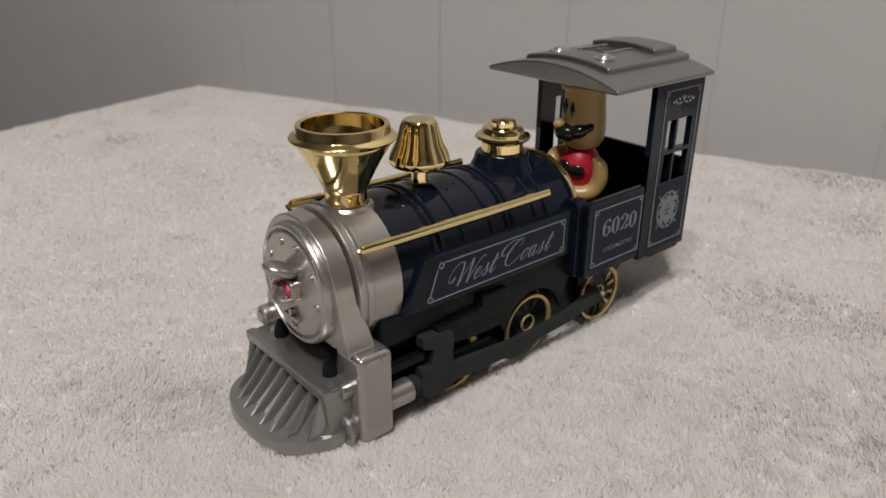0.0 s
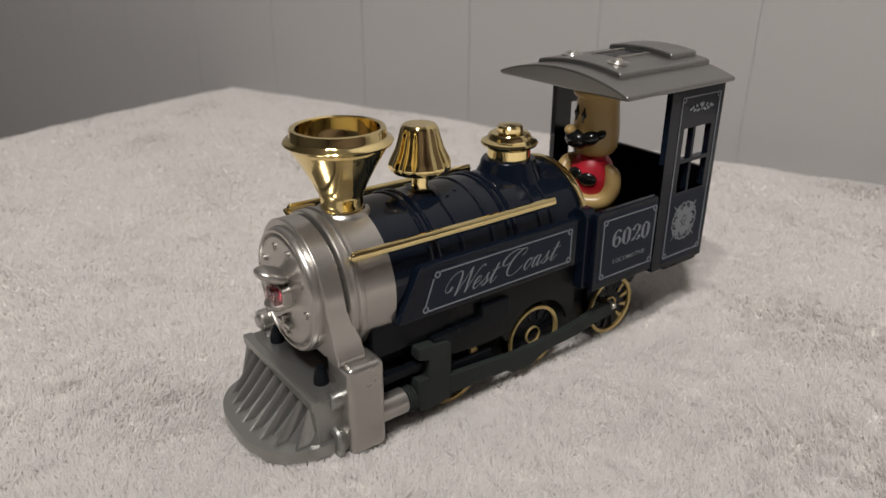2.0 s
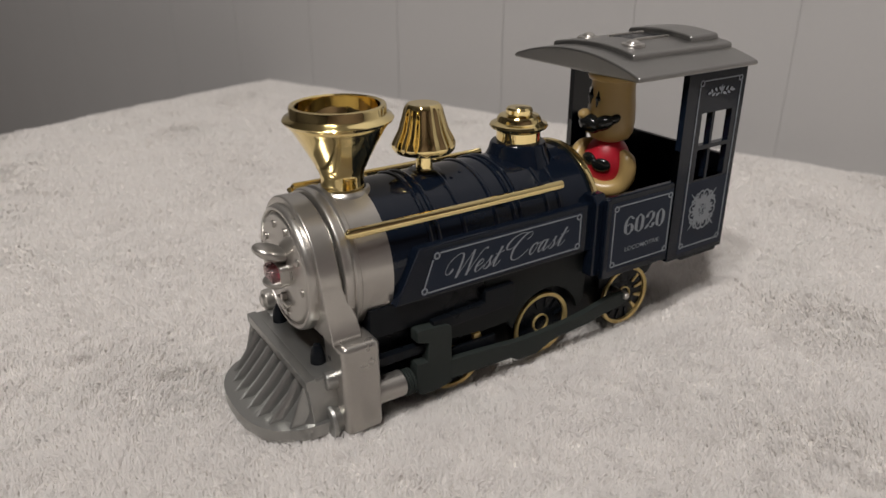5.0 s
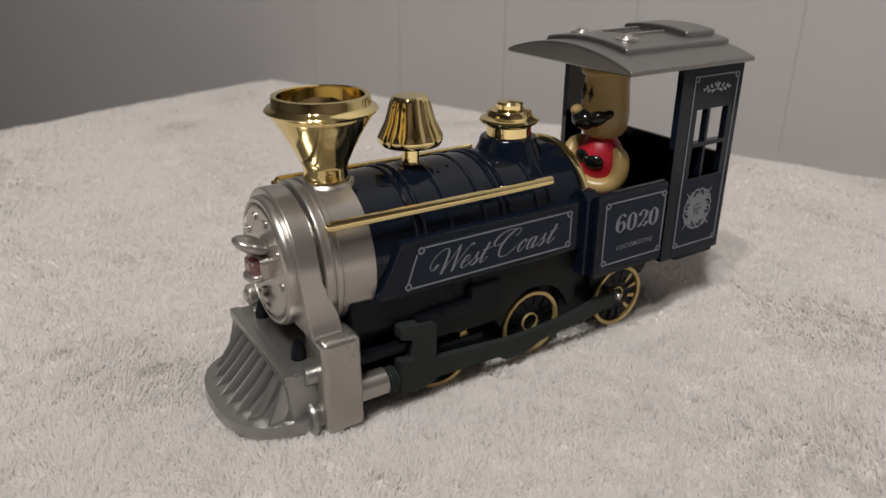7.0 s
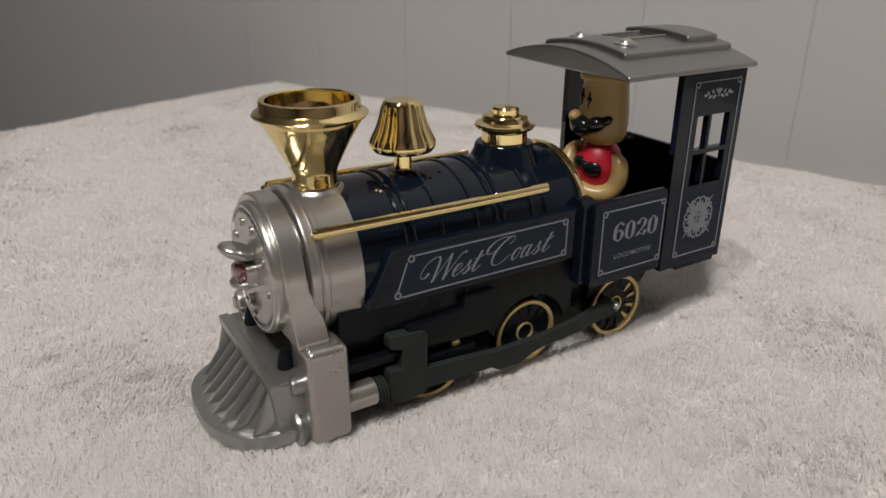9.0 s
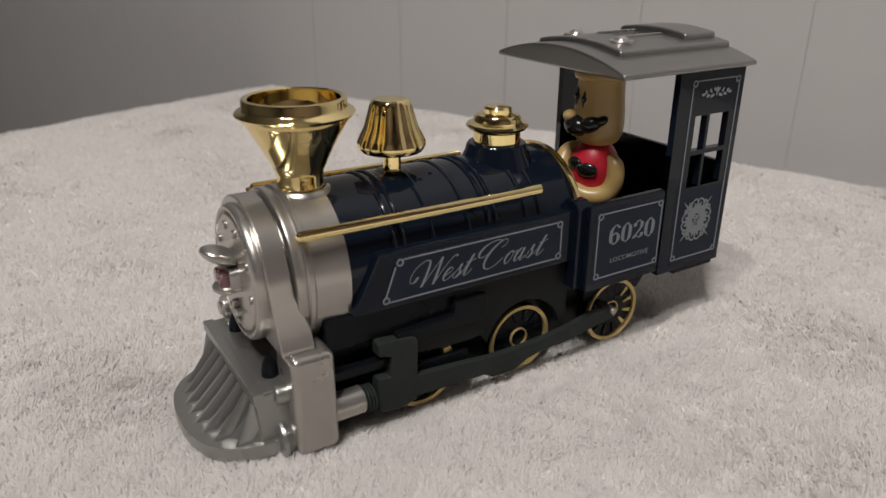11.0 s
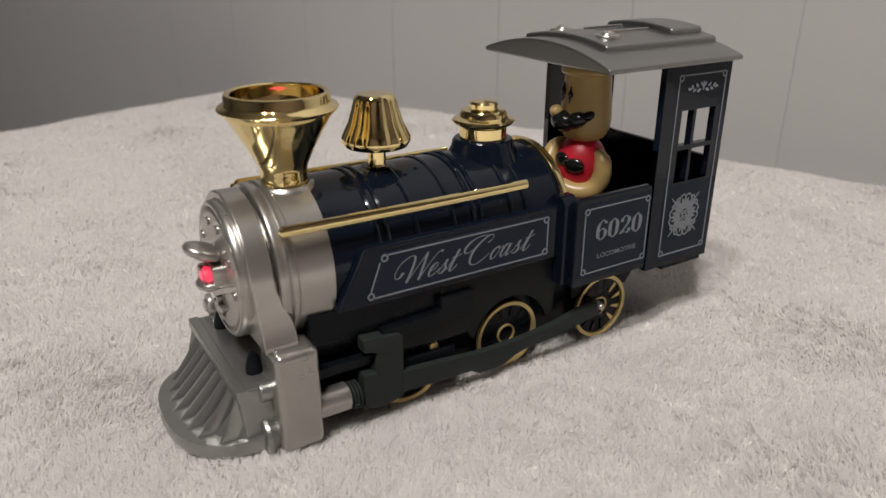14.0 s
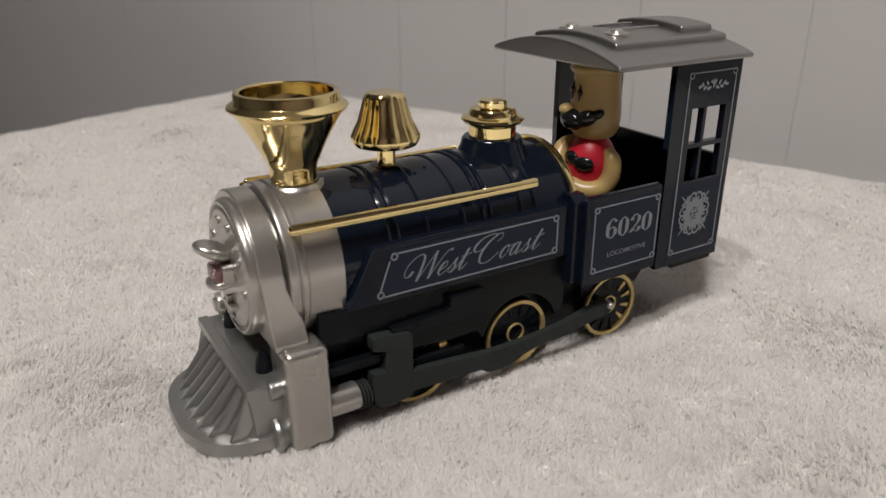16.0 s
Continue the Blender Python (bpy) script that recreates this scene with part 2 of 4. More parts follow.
# ---- table and towel ----
TABLE_CORNER, TABLE_TURN = Vector((16.8, 55.0)), WALL_TURN - 90.0
table_pose = pose(TABLE_CORNER.x * CM, TABLE_CORNER.y * CM, 0, 0, 0, TABLE_TURN)
table = new("table")
table.matrix_basis = table_pose
tagged(table, "wooden table wholly hidden under a white towel", "table")
part("tabletop", solid_box(-94, -1.2, -114, -1.2, -4.0, -1.0, 0.4), WOOD, table)
leg = part("leg", solid_box(-3, 3, -3, 3, -75, -4.0, 0.4), WOOD, table, "", pose(-0.08, -0.08, 0))
for x, y in ((-0.88, -0.08), (-0.08, -1.08), (-0.88, -1.08)):
    again(leg, pose(x, y, 0))


def towel_height(u, v):
    """Height of the towel's ground cloth in cm at table place u, v (cm, both negative on the table)."""
    lie = 0.10 * noise.noise((u * 0.10, v * 0.10, 3.0)) + 0.15 * noise.noise((u * 0.3, v * 0.3, 7.0))
    edge = max(u, v)
    roll = 0.0 if edge < -3.0 else -0.10 * (edge + 3.0) ** 2
    p = table_pose @ Vector((u * CM, v * CM, 0))
    press = 0.30 * max(0.0, 1.0 - (max(0.0, abs(p.x / CM - 4.5) - 6.0) / 2.0) ** 2) * max(0.0, 1.0 - (max(0.0, abs(p.y / CM) - 2.6) / 1.6) ** 2)
    press *= 1.0 + 0.4 * max(0.0, min(1.0, (p.x / CM - 7.0) / 2.0))
    return -0.40 + lie + max(roll, -6.0) - press


towel_cloth = bmesh.new()
NU, NV = 96, 116
grid = []
for i in range(NU + 1):
    row = []
    for j in range(NV + 1):
        u, v = 3.0 - i * 1.0, 3.0 - j * 1.0
        row.append(towel_cloth.verts.new(V(u, v, towel_height(u, v))))
    grid.append(row)
for i in range(NU):
    for j in range(NV):
        towel_cloth.faces.new((grid[i][j], grid[i][j + 1], grid[i + 1][j + 1], grid[i + 1][j]))
towel = part("towel", finish(towel_cloth), TOWEL, None, "", table_pose)
tagged(towel, "thick white cotton towel spread over the table", "towel")


def pile(name, count, area, width, length, material):
    """The towel's nap: bent blades leaning in drifts, in one mesh, densest in the middle of the table's front half. area: x0, x1, y0, y1 in cm."""
    rng = np.random.default_rng(11)
    x, y = rng.uniform(area[0], area[1], count), rng.uniform(area[2], area[3], count)
    c, s_ = math.cos(radians(TABLE_TURN)), math.sin(radians(TABLE_TURN))
    dx, dy = x - TABLE_CORNER.x, y - TABLE_CORNER.y
    u, v = c * dx + s_ * dy, -s_ * dx + c * dy
    far = np.sqrt((x + 9.0) ** 2 + (y + 18.0) ** 2 + 150.0)
    coarse = np.maximum(far / 21.0, 1.0)
    keep = (u < 1.5) & (v < 1.5) & (u > -90) & (v > -110) & (rng.uniform(0, 1, count) < coarse ** -1.7) & (y > -19.0 + 0.10 * np.abs(x)) & (x < 17.0 + 1.10 * (y + 24.0))
    x, y, u, v, coarse = x[keep], y[keep], u[keep], v[keep], coarse[keep]
    n = len(x)
    z = np.array([towel_height(a, b) for a, b in zip(u, v)])
    drift = np.array([noise.noise((a * 0.16, b * 0.16, 1.0)) * 5.0 + noise.noise((a * 0.55, b * 0.55, 4.0)) * 2.2 for a, b in zip(x, y)])
    clump = np.array([noise.noise((a * 1.5, b * 1.5, 9.0)) for a, b in zip(x, y)])
    wide = np.array([noise.noise((a * 0.35, b * 0.35, 12.0)) for a, b in zip(x, y)])
    turn = 1.05 + 0.44 * drift + rng.normal(0, 0.85, n)
    tall = length * (1.0 + (0.48 * clump + 0.25 * wide) / coarse) * rng.uniform(0.75, 1.15, n) * coarse ** -0.35
    lean = tall * np.clip(0.65 + 0.25 * clump + rng.normal(0, 0.25, n), 0.05, 1.4)
    wd = width * coarse ** 0.85 * rng.uniform(0.6, 1.3, n)
    ax, ay = np.cos(turn), np.sin(turn)
    sx, sy = -ay * wd / 2, ax * wd / 2
    co = np.empty((n, 5, 3))
    for k, (h, l, w) in enumerate(((0.0, 0.0, 1.0), (0.0, 0.0, -1.0), (0.62, 0.35, 0.9), (0.62, 0.35, -0.9), (1.0, 1.0, 0.0))):
        co[:, k, 0] = x + ax * lean * l + sx * w
        co[:, k, 1] = y + ay * lean * l + sy * w
        co[:, k, 2] = z - 0.03 + tall * h * (1.0 - 0.12 * l)
    mesh = bpy.data.meshes.new(name)
    mesh.vertices.add(5 * n)
    mesh.vertices.foreach_set("co", (co * CM).ravel())
    b = np.arange(n)[:, None] * 5
    loops = np.concatenate([b + [0, 1, 3, 2], b + [2, 3, 4]], 1).ravel()
    mesh.loops.add(7 * n)
    mesh.loops.foreach_set("vertex_index", loops)
    mesh.polygons.add(2 * n)
    starts = (np.arange(n)[:, None] * 7 + [0, 4]).ravel()
    mesh.polygons.foreach_set("loop_start", starts)
    mesh.polygons.foreach_set("use_smooth", np.ones(2 * n, bool))
    mesh.update(calc_edges=True)
    mesh.materials.append(material)
    ob = new(name, mesh)
    ob.parent, ob.matrix_parent_inverse = towel, table_pose.inverted()
    return tagged(ob, "soft white cotton pile", kind="stuff")


pile("terry_nap", 1650000, (-20.0, 42.0, -22.0, 60.0), 0.044, 0.33, PILE)

# ---- the toy locomotive ----
loco = new("toy_locomotive")
tagged(loco, "navy, silver and gold toy steam locomotive standing on a towel", "toy train")
AXIS_Z, BOILER_R = 4.25, 2.28

# boiler and its raised bands
part("boiler", finish(lathe(bmesh.new(), [(0.01, -0.9), (BOILER_R, -0.9), (BOILER_R, 7.15), (0.01, 7.15)], (0, 0, AXIS_Z), "x", 72)), NAVY, loco, "glossy navy boiler barrel")
for x, w, h in ((0.55, 0.10, 0.09), (0.85, 0.10, 0.09), (1.80, 0.10, 0.08), (3.05, 0.10, 0.08), (3.75, 0.09, 0.09), (4.02, 0.09, 0.09), (5.15, 0.10, 0.08), (5.70, 0.10, 0.08)):
    r = BOILER_R - 0.02
    part("boiler_band", finish(lathe(bmesh.new(), [(r, x - w), (r + h * 0.7, x - w * 0.7), (r + h, x), (r + h * 0.7, x + w * 0.7), (r, x + w)], (0, 0, AXIS_Z), "x", 72)), NAVY, loco)
part("backhead_ring", finish(lathe(bmesh.new(), [(BOILER_R - 0.4, 7.10), (BOILER_R + 0.10, 7.10), (BOILER_R + 0.14, 7.22), (BOILER_R + 0.10, 7.36), (BOILER_R - 0.4, 7.36)], (0, 0, AXIS_Z), "x", 72, True)), GOLD, loco, "gold ring at the back of the boiler")
part("backhead", finish(lathe(bmesh.new(), [(0.0, 7.3), (BOILER_R - 0.3, 7.3), (BOILER_R - 0.3, 7.12), (0.0, 7.12)], (0, 0, AXIS_Z), "x", 48)), BLACK, loco)

rivet = None
for x, a in ((4.50, 90), (4.39, 76), (4.36, 66), (5.08, 62), (5.45, 62), (1.73, 61), (2.15, 69), (6.35, 66), (6.45, 80), (2.6, 74)):
    p = pose(x * CM, -BOILER_R * math.cos(radians(a)) * CM, (AXIS_Z + BOILER_R * math.sin(radians(a))) * CM)
    if rivet is None:
        rivet = part("rivet", finish(ellipsoid(bmesh.new(), (0, 0, 0), (0.06, 0.06, 0.05), 10, 6)), NAVY, loco, "", p)
    else:
        again(rivet, p)

# silver smokebox
R = BOILER_R
part("smokebox", finish(lathe(bmesh.new(), [(0.01, -2.46), (R - 0.30, -2.46), (R - 0.30, -2.43), (R - 0.02, -2.43), (R + 0.03, -2.40), (R + 0.05, -2.34), (R + 0.05, -2.20), (R + 0.00, -2.12), (R + 0.07, -2.06), (R + 0.07, -1.94), (R + 0.01, -1.88), (R + 0.05, -1.0), (R + 0.05, -0.88), (R - 0.05, -0.86), (0.01, -0.86)], (0, 0, AXIS_Z), "x", 72)), SILVER, loco, "silver smokebox drum")


def arch(r, foot, half, n=36):
    """An arch: a round head of radius r, sides drawn in and flared to a foot."""
    pts = [(r * math.cos(a), 4.28 + r * math.sin(a)) for a in [math.pi * i / n for i in range(n + 1)]]
    return pts + [(-half * 0.92, foot + 0.6), (-half, foot + 0.2), (-half, foot), (half, foot), (half, foot + 0.2), (half * 0.92, foot + 0.6)]


collar = prism(bmesh.new(), arch(2.21, 2.68, 2.52), "x", -3.16, -2.53)
for v in collar.verts:
    v.co.x += (0.10 if v.co.x < -2.8 * CM else 0.40) * CM * min(1.0, max(0.0, (4.4 - v.co.z / CM) / 1.2))
part("smokebox_collar", finish(collar, 0.05, 3), SILVER, loco, "silver arched collar with flared feet")
door = part("smokebox_door", finish(lathe(bmesh.new(), [(0.34, -3.05), (0.34, -3.40), (1.62, -3.40), (1.70, -3.36), (1.76, -3.30), (1.80, -3.38), (1.88, -3.38), (1.94, -3.32), (1.97, -3.22), (1.97, -3.0), (0.34, -3.0)], (0, 0, 4.30), "x", 64)), SILVER, loco, "round silver smokebox door")
bolt_head = None
for y, z in ((0.42, 5.62), (-0.42, 5.62), (1.22, 4.95), (-1.22, 4.95), (1.40, 4.05), (-1.40, 4.05), (0.0, 2.85)):
    if bolt_head is None:
        bolt_head = part("bolt", finish(lathe(bmesh.new(), [(0.0, -0.08), (0.09, -0.08), (0.12, -0.05), (0.12, 0.04), (0.0, 0.04)], (0, 0, 0), "x", 14)), SILVER, door, "", pose(-0.0340, y * CM, z * CM))
    else:
        again(bolt_head, pose(-0.0340, y * CM, z * CM))
# headlamp with its peaked visor and a dark red lens


def squared(bm, z, tall=0.78, up=0.10):
    """Turns a round section about the axis y = 0 into a rounded oblong, raised a little."""
    for v in bm.verts:
        a = math.atan2(v.co.z - z * CM, v.co.y)
        k = (abs(math.cos(a)) ** 4 + abs(math.sin(a)) ** 4) ** -0.25
        v.co.y, v.co.z = v.co.y * k, (z + up) * CM + (v.co.z - z * CM) * k * tall
    return bm


lamp_body = part("headlamp", finish(squared(lathe(bmesh.new(), [(0.50, -3.3), (0.47, -3.62), (0.43, -3.66), (0.36, -3.66), (0.35, -3.3)], (0, 0, 4.12), "x", 40, True), 4.12)), SILVER, loco, "silver headlamp housing")
# bore deepened to keep the glowing bulb out of sight between blinks
part("bore", finish(squared(lathe(bmesh.new(), [(0.35, -3.66), (0.32, -3.66), (0.27, -3.45), (0.27, -3.18), (0.0, -3.18), (0.0, -3.165), (0.29, -3.165), (0.32, -3.45)], (0, 0, 4.12), "x", 40), 4.12)), BORE, lamp_body, "dark lamp bore")
part("lens", finish(squared(lathe(bmesh.new(), [(0.0, -3.93), (0.2, -3.92), (0.33, -3.90), (0.38, -3.84), (0.39, -3.67), (0.35, -3.67), (0.34, -3.82), (0.30, -3.86), (0.0, -3.88)], (0, 0, 4.12), "x", 40), 4.12)), LENS, lamp_body, "clear pinkish headlamp lens")
# added dark plate: stops the bright towel showing through the unlit lens
part("dark_backing", solid_box(-3.86, -3.62, 0.20, 0.28, 4.06, 4.42, 0.02), BORE, lamp_body, "dark plate added behind the bulb to darken the lens")
part("cup", finish(ellipsoid(bmesh.new(), (-3.68, 0, 3.96), (0.38, 0.44, 0.20), 24, 14)), SILVER, lamp_body, "rounded silver cup under the lens")
lamp_bulb = part("bulb", finish(ellipsoid(bmesh.new(), (0, 0, 0), (0.17, 0.28, 0.22), 20, 12)), BULB, lamp_body, "glowing red bulb")
visor = bmesh.new()
ellipsoid(visor, (-3.74, 0, 4.92), (0.58, 0.52, 0.24), 28, 14, 0, pose(0, 0, 0, 0, 24, 0))
part("visor", finish(visor), SILVER, lamp_body, "peaked silver lamp visor")
latch = bmesh.new()
box(latch, -3.56, -3.36, -0.42, 0.42, 3.16, 3.28)
box(latch, -3.56, -3.36, -0.08, 0.08, 2.95, 3.5)
part("door_latch", finish(latch, 0.03), SILVER, door)

# chimney
chimney = part("chimney", finish(lathe(bmesh.new(), [
    (0.66, 6.2), (0.66, 6.60), (0.66, 6.90), (0.69, 7.02), (0.74, 7.14), (0.77, 7.17), (0.80, 7.26), (1.00, 7.64), (1.20, 8.00), (1.38, 8.32), (1.43, 8.39),
    (1.46, 8.44), (1.48, 8.50), (1.60, 8.55), (1.64, 8.62), (1.60, 8.68), (1.47, 8.73), (1.43, 8.79), (1.43, 8.96), (1.40, 9.03), (1.32, 9.05),
    (1.25, 9.01), (1.24, 8.90), (1.235, 8.50), (0.98, 8.05), (0.62, 7.60), (0.42, 7.50), (0.40, 6.60), (0.0, 6.58)], (-1.27, 0, 0), "z", 64)), GOLD, loco, "flared gold chimney with a rolled rim")
chimney_bulb = part("bulb", finish(ellipsoid(bmesh.new(), (0, 0, 0), (0.36, 0.36, 0.11), 20, 12)), BULB, chimney, "glowing red bulb")
part("chimney_saddle", finish(lathe(bmesh.new(), [(0.96, 6.15), (0.93, 6.36), (0.86, 6.46), (0.80, 6.52), (0.71, 6.52), (0.68, 6.2)], (-1.27, 0, 0), "z", 48)), SILVER, loco)

# bell on its stem
bell_mesh = lathe(bmesh.new(), [
    (0.0, 8.68), (0.50, 8.68), (0.57, 8.62), (0.61, 8.50), (0.67, 8.26), (0.78, 7.88), (0.93, 7.58), (1.00, 7.42), (1.00, 7.28), (0.93, 7.16), (0.72, 7.10), (0.0, 7.10)], (1.65, 0, 0), "z", 112)
for v in bell_mesh.verts:
    u, w, high = v.co.x / CM - 1.65, v.co.y / CM, v.co.z / CM
    if math.hypot(u, w) > 0.58 and 7.2 < high < 8.55:
        k = 1.0 + 0.030 * math.cos(14 * math.atan2(w, u))
        v.co.x, v.co.y = (1.65 + u * k) * CM, w * k * CM
bell = part("bell", finish(bell_mesh), GOLD, loco, "fluted gold bell-shaped sand dome")
part("stem", finish(lathe(bmesh.new(), [(0.27, 7.2), (0.27, 6.62), (0.33, 6.5), (0.33, 6.4)], (1.65, 0, 0), "z", 24)), GOLD, bell)
part("stem_foot", finish(lathe(bmesh.new(), [(0.62, 6.3), (0.55, 6.50), (0.44, 6.56), (0.0, 6.56)], (1.65, 0, 0), "z", 24)), NAVY, bell)

# steam dome
part("dome_base", finish(lathe(bmesh.new(), [(1.30, 6.05), (1.15, 6.40), (1.02, 6.66), (0.99, 6.82), (0.92, 6.90), (0.75, 6.92), (0, 6.92)], (5.5, 0, 0), "z", 48)), NAVY, loco)
part("steam_dome", finish(lathe(bmesh.new(), [
    (0.76, 6.8), (0.76, 7.26), (0.82, 7.32), (0.97, 7.38), (1.01, 7.45), (0.97, 7.52), (0.82, 7.56), (0.77, 7.60), (0.75, 7.72), (0.68, 7.80),
    (0.50, 7.82), (0.46, 7.86), (0.46, 7.99), (0.40, 8.06), (0.0, 8.09)], (5.5, 0, 0), "z", 56)), GOLD, loco, "stepped gold steam dome")

# handrails
for side in (-1, 1):
    bm = bmesh.new()
    tube(bm, [(-2.25 if side < 0 else -1.95, side * 2.30, 5.93), (2.0, side * 2.30, 5.90), (5.55, side * 2.30, 5.90)], 0.11, 10, 1.4)
    ellipsoid(bm, (-2.25 if side < 0 else -1.95, side * 2.30, 5.93), (0.11, 0.11, 0.14), 12, 8)
    part("handrail", finish(bm), GOLD, loco, "straight gold handrail")
    for x in (-2.1, 0.6, 3.2):
        bm = bmesh.new()
        tube(bm, [(x, side * 1.9, 5.7), (x, side * 2.32, 5.90)], 0.09, 8)
        part("rail_post", finish(bm), GOLD, loco)

# side tank panels with the printed name
for side in (-1, 1):
    shape = [(-0.95, 3.30), (7.15, 3.25), (7.15, 5.02), (-0.10, 5.02)]
    bm = prism(bmesh.new(), shape, "y", side * 2.46, side * 1.6)
    part("side_panel", finish(bm, 0.07, 2), NAVY, loco, "navy side panel with a slanted front end")


def flat(name, outline, y, material, parent, thick=0.012):
    """A thin print on a side, drawn in x and z."""
    return part(name, finish(prism(bmesh.new(), outline, "y", y, y + thick)), material, parent)


def frame_lines(x0, x1, z0, z1, y, parent, lead=0.0, width=0.042, corner=0.19):
    """A thin printed border with a small ring in each corner; lead: how far its top left corner is drawn in."""
    bm = bmesh.new()
    a, b, c, d = Vector((x0, z0)), Vector((x1, z0)), Vector((x1, z1)), Vector((x0 + lead, z1))
    inset = corner
    for p, q in ((a, b), (b, c), (c, d), (d, a)):
        way = (q - p).normalized()
        across = Vector((-way.y, way.x)) * width / 2
        p2, q2 = p + way * inset, q - way * inset
        prism(bm, [tuple(p2 - across), tuple(q2 - across), tuple(q2 + across), tuple(p2 + across)], "y", y - 0.008, y + 0.006)
    mid = (a + b + c + d) / 4
    for p in (a, b, c, d):
        off = Vector((math.copysign(corner * 0.5, mid.x - p.x), math.copysign(corner * 0.5, mid.y - p.y)))
        n = 12
        centre = p + off * 0.8
        for i in range(n):
            t0, t1 = 2 * math.pi * i / n, 2 * math.pi * (i + 1) / n
            r0, r1 = corner * 0.36, corner * 0.62
            prism(bm, [(centre.x + r0 * math.cos(t0), centre.y + r0 * math.sin(t0)), (centre.x + r1 * math.cos(t0), centre.y + r1 * math.sin(t0)),
                       (centre.x + r1 * math.cos(t1), centre.y + r1 * math.sin(t1)), (centre.x + r0 * math.cos(t1), centre.y + r0 * math.sin(t1))], "y", y - 0.008, y + 0.006)
    return part("printed_border", finish(bm), DECAL, parent, "thin silver printed border")


def lettering(name, body, x, z, y, width, height, parent, shear=0.0, offset=0.0, rise=0.0):
    """Printed words on the near side, width by height in cm, from x, z at their lower left."""
    curve = bpy.data.curves.new(name, "FONT")
    curve.body, curve.shear, curve.offset, curve.extrude, curve.resolution_u = body, shear, offset, 0.0, 4
    ob = new(name, curve)
    bpy.context.view_layer.update()
    mesh = bpy.data.meshes.new_from_object(ob.evaluated_get(bpy.context.evaluated_depsgraph_get()))
    bpy.data.objects.remove(ob)
    co = np.array([v.co for v in mesh.vertices])
    lo, hi = co.min(0), co.max(0)
    for v in mesh.vertices:
        u, w = (v.co.x - lo[0]) / (hi[0] - lo[0]), (v.co.y - lo[1]) / (hi[1] - lo[1])
        v.co = V(x + u * width, y, z + w * height + rise * u)
    mesh.materials.clear()
    mesh.materials.append(DECAL)
    o = new(name, mesh)
    o.parent = parent
    return o


NAME_Y = -2.475
plate = flat("name_plate", [(-0.02, 3.42), (6.45, 3.42), (6.45, 4.82), (0.48, 4.82)], NAME_Y, PANEL, loco)
frame_lines(0.0, 6.36, 3.5, 4.73, NAME_Y - 0.004, plate, 0.46)


def smooth_line(points, fine=6):
    """A smooth line through a few points."""
    pts, out = [Vector(p) for p in points], []
    for k in range(len(pts) - 1):
        p0, p1, p2, p3 = (pts[max(0, min(len(pts) - 1, k + d))] for d in (-1, 0, 1, 2))
        for i in range(fine):
            t = i / fine
            out.append(0.5 * (2 * p1 + (p2 - p0) * t + (2 * p0 - 5 * p1 + 4 * p2 - p3) * t * t + (3 * p1 - p0 - 3 * p2 + p3) * t ** 3))
    return out + [pts[-1]]


def pen(bm, points, at, y, thick, thin, slant=0.0, both_ways=False, smooth=True):
    """A printed pen stroke in x and z from at: broad on the way down (or on every upright run), thin elsewhere."""
    line = smooth_line(points) if smooth else [Vector(p) for p in points]
    edge = []
    for k, p in enumerate(line):
        way = (line[min(k + 1, len(line) - 1)] - line[max(k - 1, 0)])
        way = way.normalized() if way.length > 1e-6 else Vector((1, 0))
        press = abs(way.y) if both_ways else max(0.0, -way.y)
        wd = (thin + (thick - thin) * press ** 1.6) / 2
        x, z = at[0] + p.x + slant * p.y, at[1] + p.y
        side = Vector((1, 0)) if both_ways and press > 0.5 else Vector((way.y, -way.x))
        edge.append([bm.verts.new(V(x + side.x * d * wd, y, z + side.y * d * wd)) for d in (-1, 1)])
    for a, b in zip(edge, edge[1:]):
        bm.faces.new((a[0], b[0], b[1], a[1]))


